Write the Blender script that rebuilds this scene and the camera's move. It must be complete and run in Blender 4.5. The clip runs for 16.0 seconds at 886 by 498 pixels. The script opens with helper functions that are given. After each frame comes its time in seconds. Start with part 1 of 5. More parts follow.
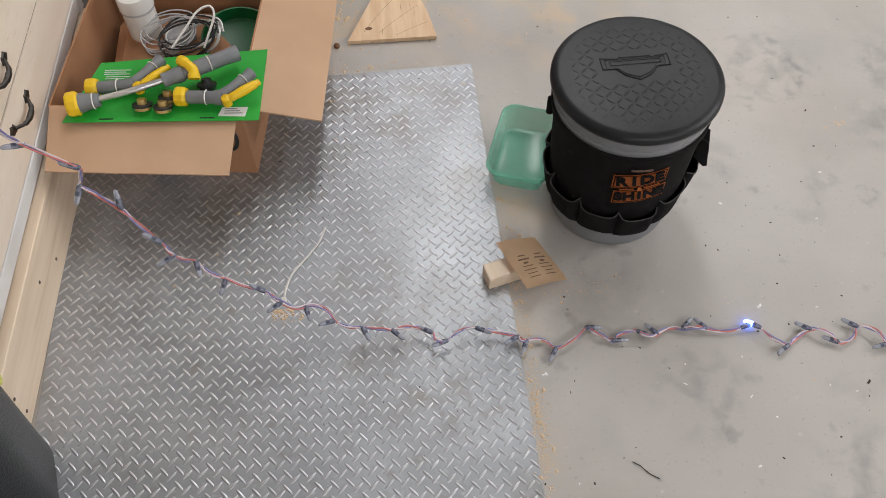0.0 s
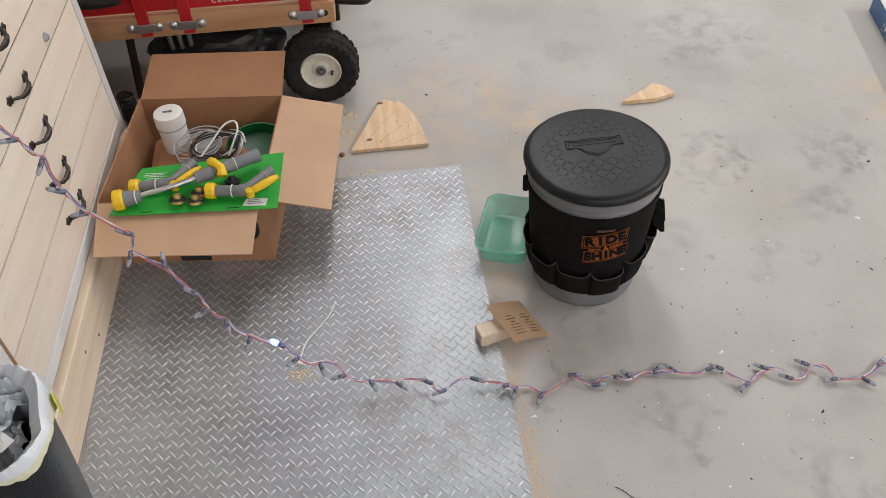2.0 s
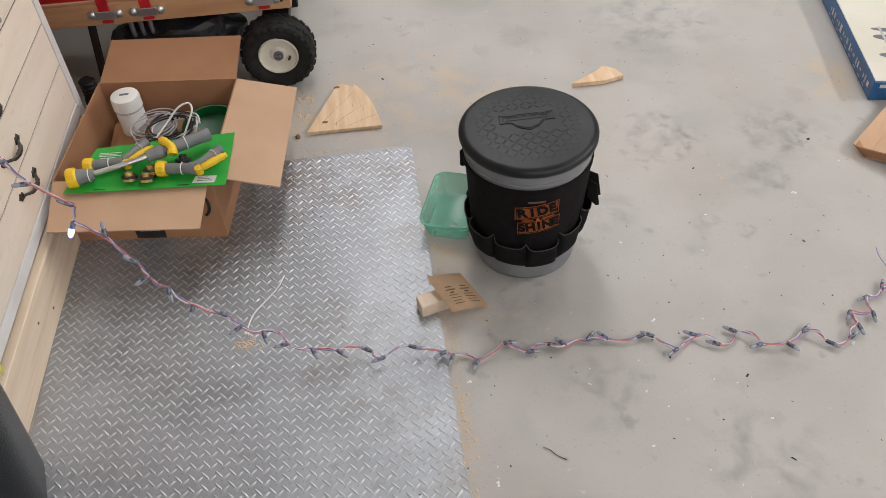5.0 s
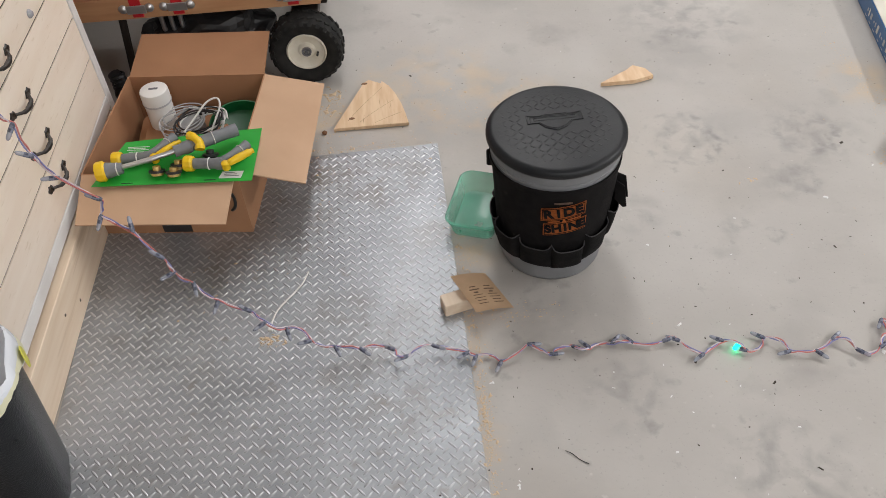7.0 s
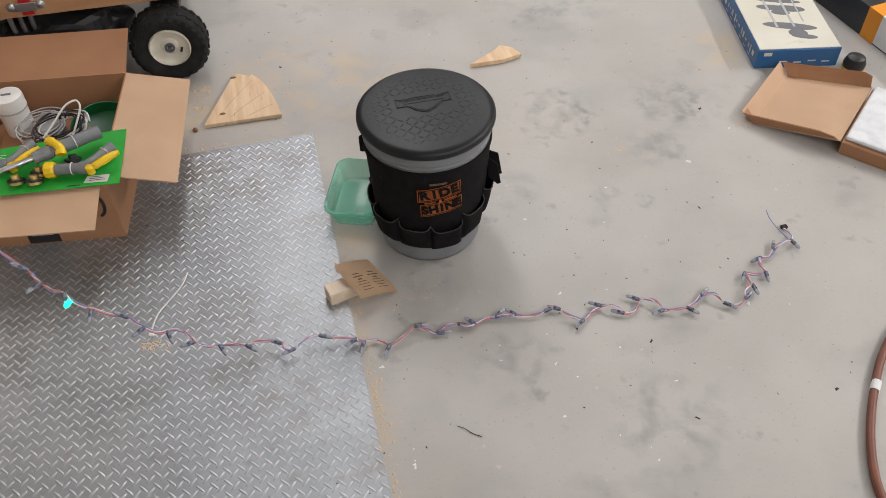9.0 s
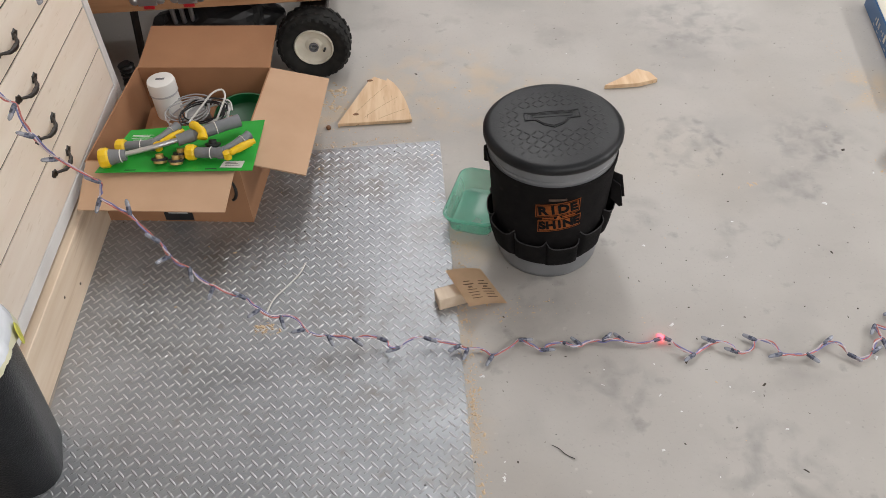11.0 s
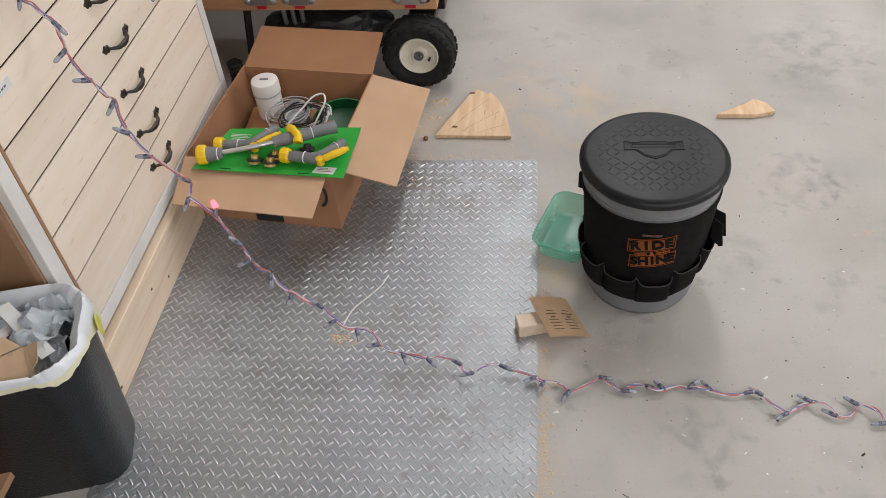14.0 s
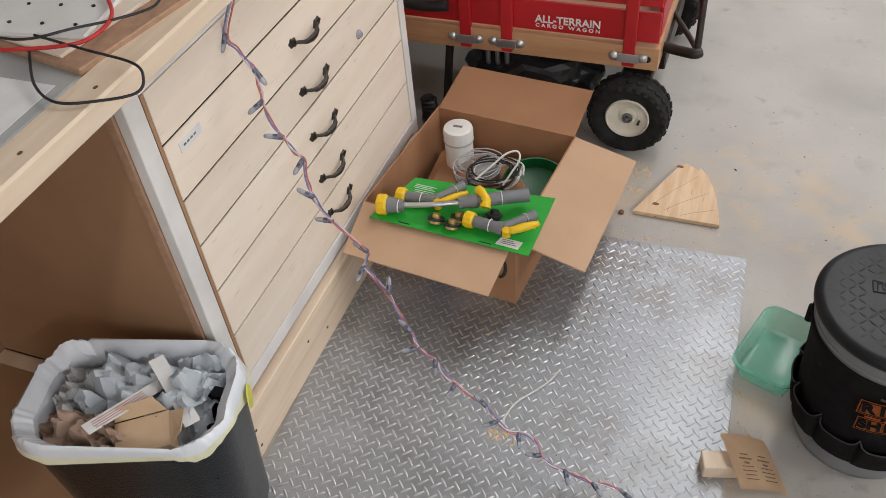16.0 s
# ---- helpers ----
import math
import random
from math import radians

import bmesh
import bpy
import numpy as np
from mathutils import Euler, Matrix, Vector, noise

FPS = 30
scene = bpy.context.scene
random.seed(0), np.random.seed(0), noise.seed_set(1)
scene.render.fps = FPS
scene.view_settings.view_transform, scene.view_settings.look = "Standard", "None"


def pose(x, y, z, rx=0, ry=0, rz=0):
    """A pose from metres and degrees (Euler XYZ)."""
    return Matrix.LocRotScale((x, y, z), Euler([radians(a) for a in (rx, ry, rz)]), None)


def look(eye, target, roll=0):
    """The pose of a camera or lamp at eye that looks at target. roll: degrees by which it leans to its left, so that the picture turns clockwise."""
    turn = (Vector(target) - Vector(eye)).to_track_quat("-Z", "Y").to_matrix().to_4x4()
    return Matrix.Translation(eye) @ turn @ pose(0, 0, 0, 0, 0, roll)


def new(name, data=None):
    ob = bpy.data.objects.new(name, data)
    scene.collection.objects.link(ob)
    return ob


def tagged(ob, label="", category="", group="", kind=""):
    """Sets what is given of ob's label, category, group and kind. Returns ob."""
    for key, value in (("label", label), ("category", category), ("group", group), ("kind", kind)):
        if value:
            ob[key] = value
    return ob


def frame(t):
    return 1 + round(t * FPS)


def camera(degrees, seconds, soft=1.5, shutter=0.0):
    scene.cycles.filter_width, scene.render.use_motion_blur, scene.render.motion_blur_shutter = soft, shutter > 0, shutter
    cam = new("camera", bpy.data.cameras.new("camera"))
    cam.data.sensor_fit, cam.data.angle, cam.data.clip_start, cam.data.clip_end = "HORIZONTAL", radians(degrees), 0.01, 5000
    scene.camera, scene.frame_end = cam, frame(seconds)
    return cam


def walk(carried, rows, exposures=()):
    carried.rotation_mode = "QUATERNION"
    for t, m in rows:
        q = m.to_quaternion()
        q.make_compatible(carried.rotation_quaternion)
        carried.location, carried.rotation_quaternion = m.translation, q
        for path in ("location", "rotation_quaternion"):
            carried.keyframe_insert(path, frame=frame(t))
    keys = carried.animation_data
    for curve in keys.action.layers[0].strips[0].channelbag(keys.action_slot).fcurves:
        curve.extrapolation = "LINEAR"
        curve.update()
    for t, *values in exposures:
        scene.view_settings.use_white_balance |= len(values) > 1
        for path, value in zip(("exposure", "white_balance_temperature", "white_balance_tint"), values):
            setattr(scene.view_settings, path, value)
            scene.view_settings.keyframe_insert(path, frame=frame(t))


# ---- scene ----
cam = camera(54.8, 16.0, 0.8)
PATH = [
    (0, (-0.217, -1.554, 1.543), (-0.121, -0.453, -0.124), -1.1),
    (0.5, (-0.241, -1.627, 1.572), (-0.086, -0.523, -0.089), -0.8),
    (1, (-0.274, -1.727, 1.594), (-0.068, -0.552, -0.011), -0.8),
    (1.5, (-0.291, -1.799, 1.61), (-0.093, -0.55, 0.06), -1.8),
    (2, (-0.237, -1.861, 1.627), (-0.107, -0.485, 0.182), -2.9),
    (2.5, (-0.154, -1.939, 1.63), (-0.093, -0.539, 0.204), -3.7),
    (3, (-0.118, -1.978, 1.633), (-0.052, -0.584, 0.201), -3.9),
    (3.5, (-0.105, -1.983, 1.633), (-0.004, -0.598, 0.194), -3.7),
    (4, (-0.105, -1.979, 1.63), (0.035, -0.601, 0.187), -3.2),
    (4.2, (-0.103, -1.98, 1.628), (0.044, -0.604, 0.185), -3.2),
    (6.5, (-0.1, -1.959, 1.628), (-0.039, -0.582, 0.18), -4.2),
    (7, (-0.1, -1.96, 1.628), (-0.035, -0.585, 0.177), -4.2),
    (7.5, (-0.086, -1.959, 1.631), (0.03, -0.6, 0.168), -3.3),
    (8, (-0.065, -1.967, 1.63), (0.153, -0.632, 0.157), -1.7),
    (8.5, (-0.061, -1.976, 1.626), (0.207, -0.651, 0.152), -1.5),
    (9, (-0.064, -1.981, 1.627), (0.234, -0.665, 0.151), -1.3),
    (9.5, (-0.066, -1.979, 1.626), (0.22, -0.66, 0.15), -1.5),
    (10, (-0.057, -1.981, 1.623), (0.136, -0.638, 0.155), -2.9),
    (10.2, (-0.063, -1.983, 1.63), (0.066, -0.625, 0.168), -3.7),
    (12.3, (0.006, -2.02, 1.582), (0.002, -0.61, 0.163), -3.5),
    (12.5, (0.017, -2.015, 1.598), (0.008, -0.613, 0.171), -3.5),
    (13, (0.016, -2.007, 1.593), (-0.023, -0.601, 0.171), -4.1),
    (13.5, (0.002, -1.98, 1.595), (-0.123, -0.58, 0.172), -5.3),
    (14, (-0.017, -1.927, 1.601), (-0.221, -0.531, 0.183), -5.5),
    (14.5, (-0.046, -1.869, 1.605), (-0.32, -0.471, 0.201), -5.2),
    (15, (-0.087, -1.803, 1.607), (-0.439, -0.423, 0.203), -5.4),
    (15.5, (-0.138, -1.743, 1.598), (-0.585, -0.372, 0.212), -5.5),
    (16, (-0.15, -1.657, 1.596), (-0.69, -0.328, 0.203), -5.9),
]
walk(cam, [(t, look(eye, target, roll)) for t, eye, target, roll in PATH])

# ---- light ----
world = bpy.data.worlds.new("workshop_air")
scene.world = world
world.use_nodes = True
world.node_tree.nodes["Background"].inputs[0].default_value = (0.62, 0.66, 0.72, 1)
world.node_tree.nodes["Background"].inputs[1].default_value = 0.03


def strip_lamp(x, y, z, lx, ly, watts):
    d = bpy.data.lights.new("unseen_ceiling_lamp", "AREA")
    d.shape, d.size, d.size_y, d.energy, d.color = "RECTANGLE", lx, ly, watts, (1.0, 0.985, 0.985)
    ob = new("unseen_ceiling_lamp", d)
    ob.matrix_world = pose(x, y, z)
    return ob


# place, size and watts of the lights under the ceiling, all out of view
# only the first follows the plate's highlights; the others are added fill
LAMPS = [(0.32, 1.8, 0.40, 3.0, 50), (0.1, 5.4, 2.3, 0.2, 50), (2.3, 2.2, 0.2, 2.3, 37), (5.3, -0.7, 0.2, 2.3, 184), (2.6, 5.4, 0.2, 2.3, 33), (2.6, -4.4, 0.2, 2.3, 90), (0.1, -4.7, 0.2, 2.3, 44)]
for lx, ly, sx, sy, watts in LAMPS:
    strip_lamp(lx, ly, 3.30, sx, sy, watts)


# ---- materials ----
def mat(name, color, rough=0.6, metal=0.0, color2=None, scale=8.0, bump=0.0, bump_scale=60.0, detail=6.0, spec=0.5,
        lo=0.35, hi=0.65, stretch=None, vary=0.0, fine=0.0, trans=0.0, rough2=None, stains=None):
    m = bpy.data.materials.new(name)
    m.use_nodes = True
    nt = m.node_tree
    N, L = nt.nodes, nt.links
    b = N["Principled BSDF"]
    b.inputs["Roughness"].default_value, b.inputs["Metallic"].default_value = rough, metal
    b.inputs["Specular IOR Level"].default_value = spec
    b.inputs["Base Color"].default_value = (*color, 1)
    if trans:
        b.inputs["Transmission Weight"].default_value = trans
    tc = N.new("ShaderNodeTexCoord")
    mp = N.new("ShaderNodeMapping")
    L.new(tc.outputs["Object"], mp.inputs[0])
    if stretch:
        mp.inputs["Scale"].default_value = stretch
    out = None
    if color2:
        n = N.new("ShaderNodeTexNoise")
        n.inputs["Scale"].default_value, n.inputs["Detail"].default_value = scale, detail
        L.new(mp.outputs[0], n.inputs["Vector"])
        r = N.new("ShaderNodeMapRange")
        r.inputs[1].default_value, r.inputs[2].default_value = lo, hi
        L.new(n.outputs["Fac"], r.inputs[0])
        mix = N.new("ShaderNodeMix")
        mix.data_type = "RGBA"
        mix.inputs[6].default_value, mix.inputs[7].default_value = (*color, 1), (*color2, 1)
        L.new(r.outputs[0], mix.inputs[0])
        out = mix.outputs[2]
        if rough2 is not None:
            rr = N.new("ShaderNodeMapRange")
            rr.inputs[1].default_value, rr.inputs[2].default_value = lo, hi
            rr.inputs[3].default_value, rr.inputs[4].default_value = rough, rough2
            L.new(n.outputs["Fac"], rr.inputs[0])
            L.new(rr.outputs[0], b.inputs["Roughness"])
    for k, (sc, slo, shi, col, amount) in enumerate(stains or ()):
        n = N.new("ShaderNodeTexNoise")
        n.inputs["Scale"].default_value, n.inputs["Detail"].default_value = sc, 5
        off = N.new("ShaderNodeVectorMath")
        off.inputs[1].default_value = (3.1 * k + 1.7, 5.3 * k, 0.4)
        L.new(mp.outputs[0], off.inputs[0])
        L.new(off.outputs[0], n.inputs["Vector"])
        r = N.new("ShaderNodeMapRange")
        r.inputs[1].default_value, r.inputs[2].default_value, r.inputs[4].default_value = slo, shi, amount
        L.new(n.outputs["Fac"], r.inputs[0])
        mix = N.new("ShaderNodeMix")
        mix.data_type = "RGBA"
        mix.inputs[7].default_value = (*col, 1)
        if out:
            L.new(out, mix.inputs[6])
        else:
            mix.inputs[6].default_value = (*color, 1)
        L.new(r.outputs[0], mix.inputs[0])
        out = mix.outputs[2]
    if vary:
        oi = N.new("ShaderNodeObjectInfo")
        r = N.new("ShaderNodeMapRange")
        r.inputs[3].default_value, r.inputs[4].default_value = 1 - vary, 1 + vary
        L.new(oi.outputs["Random"], r.inputs[0])
        h = N.new("ShaderNodeHueSaturation")
        if out:
            L.new(out, h.inputs["Color"])
        else:
            h.inputs["Color"].default_value = (*color, 1)
        L.new(r.outputs[0], h.inputs["Value"])
        out = h.outputs[0]
    if out:
        L.new(out, b.inputs["Base Color"])
    if bump:
        n = N.new("ShaderNodeTexNoise")
        n.inputs["Scale"].default_value, n.inputs["Detail"].default_value = bump_scale, 4
        L.new(mp.outputs[0], n.inputs["Vector"])
        bp = N.new("ShaderNodeBump")
        bp.inputs["Strength"].default_value, bp.inputs["Distance"].default_value = bump, 0.002
        L.new(n.outputs["Fac"], bp.inputs["Height"])
        L.new(bp.outputs[0], b.inputs["Normal"])
    return m


def glow(name, color, strength):
    m = bpy.data.materials.new(name)
    m.use_nodes = True
    b = m.node_tree.nodes["Principled BSDF"]
    b.inputs["Base Color"].default_value = (*color, 1)
    b.inputs["Emission Color"].default_value = (*color, 1)
    b.inputs["Emission Strength"].default_value = strength
    return m


CONCRETE = mat("concrete", (0.405, 0.38, 0.352), 0.55, color2=(0.475, 0.45, 0.42), scale=2.2, bump=0.12, bump_scale=90, detail=9,
               rough2=0.42, stains=[(5.0, 0.60, 0.78, (0.24, 0.225, 0.21), 0.55), (16.0, 0.66, 0.76, (0.20, 0.19, 0.18), 0.45),
                       (1.3, 0.52, 0.75, (0.44, 0.38, 0.30), 0.35), (45.0, 0.68, 0.78, (0.62, 0.60, 0.56), 0.5), (120.0, 0.62, 0.74, (0.27, 0.255, 0.24), 0.5), (2.8, 0.55, 0.72, (0.33, 0.315, 0.295), 0.6)])


def smudge_or_shade(m, spots, color, amount, scale):
    """Noisy tinted patches (x, y, radius) in a material's colour: scuffs, sawdust, dirt and painted shade."""
    nt = m.node_tree
    N, L = nt.nodes, nt.links
    b = N["Principled BSDF"]
    tc = N.new("ShaderNodeTexCoord")
    n = N.new("ShaderNodeTexNoise")
    n.inputs["Scale"].default_value, n.inputs["Detail"].default_value, n.inputs["Distortion"].default_value = scale, 6, 0.3
    L.new(tc.outputs["Object"], n.inputs["Vector"])
    cut = N.new("ShaderNodeMapRange")
    cut.inputs[1].default_value, cut.inputs[2].default_value, cut.inputs[4].default_value = 0.44, 0.66, amount
    L.new(n.outputs["Fac"], cut.inputs[0])
    for x, y, r in spots:
        d = N.new("ShaderNodeVectorMath")
        d.operation = "DISTANCE"
        d.inputs[1].default_value = (x, y, 0)
        L.new(tc.outputs["Object"], d.inputs[0])
        fall = N.new("ShaderNodeMapRange")
        fall.interpolation_type = "SMOOTHSTEP"
        fall.inputs[1].default_value, fall.inputs[2].default_value, fall.inputs[3].default_value, fall.inputs[4].default_value = r, r * 0.25, 0.0, 1.0
        L.new(d.outputs["Value"], fall.inputs[0])
        mul = N.new("ShaderNodeMath")
        mul.operation = "MULTIPLY"
        L.new(fall.outputs[0], mul.inputs[0])
        L.new(cut.outputs[0], mul.inputs[1])
        mix = N.new("ShaderNodeMix")
        mix.data_type = "RGBA"
        mix.inputs[7].default_value = (*color, 1)
        L.new(b.inputs["Base Color"].links[0].from_socket, mix.inputs[6])
        L.new(mul.outputs[0], mix.inputs[0])
        L.new(mix.outputs[2], b.inputs["Base Color"])


smudge_or_shade(CONCRETE, [(1.08, -0.12, 0.19), (0.74, -0.07, 0.15), (0.95, -0.30, 0.12), (0.50, -0.36, 0.10), (0.34, -0.92, 0.14), (0.9, 0.55, 0.3), (0.75, -0.45, 0.06), (0.2, -0.62, 0.08), (0.62, -1.15, 0.2)], (0.22, 0.213, 0.205), 0.5, 16.0)


def scuff_rings(m, rings, color, amount):
    """Curved rub marks (x, y, radius, width) on a floor material, broken up by noise."""
    nt = m.node_tree
    N, L = nt.nodes, nt.links
    b = N["Principled BSDF"]
    tc = N.new("ShaderNodeTexCoord")
    n = N.new("ShaderNodeTexNoise")
    n.inputs["Scale"].default_value, n.inputs["Detail"].default_value = 13.0, 5
    L.new(tc.outputs["Object"], n.inputs["Vector"])
    warp = N.new("ShaderNodeVectorMath")
    warp.operation = "MULTIPLY_ADD"
    warp.inputs[1].default_value = (0.09, 0.09, 0.0)
    L.new(n.outputs["Color"], warp.inputs[0])
    L.new(tc.outputs["Object"], warp.inputs[2])
    gaps = N.new("ShaderNodeTexNoise")
    gaps.inputs["Scale"].default_value, gaps.inputs["Detail"].default_value = 24.0, 7
    L.new(tc.outputs["Object"], gaps.inputs["Vector"])
    gate = N.new("ShaderNodeMapRange")
    gate.inputs[1].default_value, gate.inputs[2].default_value = 0.46, 0.66
    L.new(gaps.outputs["Fac"], gate.inputs[0])
    for x, y, r, w in rings:
        d = N.new("ShaderNodeVectorMath")
        d.operation = "DISTANCE"
        d.inputs[1].default_value = (x + 0.045, y + 0.045, 0)
        L.new(warp.outputs[0], d.inputs[0])
        off = N.new("ShaderNodeMath")
        off.operation = "SUBTRACT"
        off.inputs[1].default_value = r
        L.new(d.outputs["Value"], off.inputs[0])
        mag = N.new("ShaderNodeMath")
        mag.operation = "ABSOLUTE"
        L.new(off.outputs[0], mag.inputs[0])
        fall = N.new("ShaderNodeMapRange")
        fall.interpolation_type = "SMOOTHSTEP"
        fall.inputs[1].default_value, fall.inputs[2].default_value, fall.inputs[3].default_value, fall.inputs[4].default_value = w, 0.0, 0.0, amount
        L.new(mag.outputs[0], fall.inputs[0])
        mul = N.new("ShaderNodeMath")
        mul.operation = "MULTIPLY"
        L.new(fall.outputs[0], mul.inputs[0])
        L.new(gate.outputs[0], mul.inputs[1])
        mix = N.new("ShaderNodeMix")
        mix.data_type = "RGBA"
        mix.inputs[7].default_value = (*color, 1)
        L.new(b.inputs["Base Color"].links[0].from_socket, mix.inputs[6])
        L.new(mul.outputs[0], mix.inputs[0])
        L.new(mix.outputs[2], b.inputs["Base Color"])


scuff_rings(CONCRETE, [(1.08, -0.10, 0.085, 0.030), (1.11, -0.12, 0.050, 0.022), (0.73, -0.10, 0.080, 0.026), (0.70, -0.08, 0.115, 0.020), (0.98, -0.30, 0.045, 0.020), (0.83, -0.50, 0.018, 0.018)], (0.23, 0.222, 0.215), 0.55)
smudge_or_shade(CONCRETE, [(0.02, 0.28, 0.36), (1.33, 0.10, 0.16), (0.04, -0.45, 0.10), (0.02, -0.75, 0.07), (0.02, -1.0, 0.07), (-0.33, 0.18, 0.12), (0.30, 0.12, 0.25)], (0.58, 0.43, 0.26), 0.55, 9.0)
STEEL = mat("tread_steel", (0.395, 0.415, 0.44), 0.42, 0.62, color2=(0.32, 0.335, 0.355), scale=4, rough2=0.52, bump=0.22, bump_scale=38,
            stains=[(7.0, 0.55, 0.75, (0.22, 0.20, 0.17), 0.5), (22.0, 0.60, 0.72, (0.25, 0.215, 0.17), 0.45), (90.0, 0.62, 0.72, (0.56, 0.56, 0.56), 0.5), (1.6, 0.50, 0.66, (0.47, 0.485, 0.50), 0.45)])
smudge_or_shade(STEEL, [(-0.46, -0.13, 0.20), (-0.34, -0.05, 0.16), (-0.62, -0.32, 0.18), (-0.18, -0.14, 0.16), (-0.30, -0.62, 0.14), (-0.20, -0.85, 0.14), (-0.12, -0.92, 0.08)], (0.19, 0.155, 0.11), 0.5, 14.0)
# dark patches paint the shade on the plate's left side into the steel
smudge_or_shade(STEEL, [(-0.80, -0.42, 0.24), (-0.74, -0.70, 0.20), (-0.50, -0.85, 0.16), (-0.55, -0.45, 0.16)], (0.15, 0.145, 0.14), 0.4, 11.0)
LUG = mat("tread_lug", (0.60, 0.615, 0.635), 0.28, 0.80, color2=(0.48, 0.495, 0.515), scale=20, rough2=0.42, bump=0.05, bump_scale=200,
          stains=[(7.0, 0.58, 0.75, (0.30, 0.27, 0.24), 0.4)])
PINE = mat("pine", (0.83, 0.69, 0.54), 0.55, color2=(0.74, 0.58, 0.42), scale=5, stretch=(8, 0.6, 8), vary=0.06, bump=0.05,
           stains=[(3.0, 0.62, 0.7, (0.42, 0.27, 0.14), 0.5)])
PLY = mat("birch_plywood", (0.88, 0.775, 0.665), 0.5, color2=(0.83, 0.71, 0.59), scale=4, stretch=(6, 0.7, 5), vary=0.05, bump=0.03,
          stains=[(30.0, 0.62, 0.75, (0.52, 0.38, 0.22), 0.35)])
FIR = mat("fir_plywood", (0.78, 0.58, 0.38), 0.6, color2=(0.66, 0.44, 0.26), scale=6, stretch=(9, 1.2, 9), bump=0.06, vary=0.06,
          stains=[(9.0, 0.66, 0.72, (0.30, 0.15, 0.06), 0.8)])
EDGE_GRAIN = mat("cut_edge", (0.50, 0.35, 0.20), 0.7, color2=(0.36, 0.24, 0.13), scale=20, stretch=(1, 1, 14))
HARDBOARD = mat("brown_hardboard", (0.42, 0.25, 0.14), 0.55, color2=(0.35, 0.20, 0.11), scale=3, bump=0.04)
WHITE = mat("white_paint", (0.80, 0.79, 0.77), 0.4, color2=(0.70, 0.68, 0.66), scale=9, bump=0.03)
TANBOARD = mat("particle_board", (0.47, 0.29, 0.19), 0.75, color2=(0.40, 0.24, 0.15), scale=60, bump=0.1)
WALLPAINT = mat("wall_paint", (0.66, 0.66, 0.655), 0.8, color2=(0.60, 0.60, 0.60), scale=2, bump=0.05)
IRON = mat("black_iron", (0.012, 0.010, 0.009), 0.42, 0.15, bump=0.1, color2=(0.026, 0.017, 0.012), scale=40)
CARD = mat("cardboard", (0.40, 0.205, 0.105), 0.8, color2=(0.34, 0.17, 0.085), scale=6, bump=0.06, bump_scale=160, stretch=(1, 1, 1))
CARD_IN = mat("cardboard_inside", (0.56, 0.365, 0.235), 0.85, color2=(0.50, 0.32, 0.20), scale=5, bump=0.05, bump_scale=160)
KRAFT = mat("kraft_card", (0.64, 0.46, 0.30), 0.8, color2=(0.58, 0.41, 0.26), scale=30)
BROWNINK = mat("brown_ink", (0.15, 0.10, 0.06), 0.8)
BLACKTAPE = mat("black_ink", (0.012, 0.012, 0.012), 0.5)
RUBBER_LID = mat("black_vinyl", (0.0085, 0.0100, 0.0125), 0.38, color2=(0.012, 0.013, 0.015), scale=30, bump=0.2, bump_scale=500, spec=0.34,
                 stains=[(9.0, 0.55, 0.75, (0.05, 0.05, 0.048), 0.15)])
CANVAS = mat("black_canvas", (0.0075, 0.007, 0.0075), 0.9, color2=(0.013, 0.012, 0.012), scale=40, bump=0.4, bump_scale=420, spec=0.12,
             stains=[(30.0, 0.66, 0.74, (0.05, 0.045, 0.04), 0.4)])
GREYPLASTIC = mat("grey_plastic", (0.20, 0.205, 0.215), 0.40, color2=(0.165, 0.17, 0.18), scale=14, bump=0.05)
ORANGE = mat("orange_print", (0.60, 0.17, 0.035), 0.7, color2=(0.42, 0.11, 0.02), scale=150)
GREENTUB = mat("green_plastic", (0.24, 0.70, 0.52), 0.18, color2=(0.20, 0.64, 0.46), scale=10, bump=0.08, bump_scale=30)
GREENTUB.node_tree.nodes["Principled BSDF"].inputs["Alpha"].default_value = 0.46
GREENCARD = mat("green_print", (0.025, 0.40, 0.045), 0.4, color2=(0.02, 0.34, 0.04), scale=6)
GREENTIN = mat("green_lid", (0.006, 0.115, 0.032), 0.4, color2=(0.005, 0.09, 0.026), scale=9)
NOZZLE = mat("grey_rubber", (0.20, 0.21, 0.225), 0.5, color2=(0.17, 0.18, 0.19), scale=30, bump=0.08)
YELLOW = mat("yellow_plastic", (0.85, 0.56, 0.012), 0.38, color2=(0.78, 0.50, 0.01), scale=20)
ALU = mat("aluminium", (0.66, 0.67, 0.68), 0.3, 0.9)
BRASS = mat("brass", (0.70, 0.50, 0.20), 0.3, 0.7, color2=(0.5, 0.33, 0.12), scale=60)
BLACKPL = mat("black_plastic", (0.015, 0.015, 0.016), 0.42, color2=(0.022, 0.022, 0.024), scale=20, bump=0.1)
CANPL = mat("can_plastic", (0.006, 0.007, 0.008), 0.28, color2=(0.010, 0.011, 0.013), scale=14, bump=0.5, bump_scale=240, spec=0.35)
LINER = mat("bin_liner", (0.76, 0.79, 0.84), 0.26, color2=(0.68, 0.72, 0.77), scale=9, bump=0.5, bump_scale=30)
PVC = mat("white_pvc", (0.80, 0.79, 0.76), 0.35, color2=(0.74, 0.73, 0.70), scale=10)
PAPER = mat("white_paper", (0.78, 0.78, 0.77), 0.7, color2=(0.70, 0.70, 0.69), scale=20)
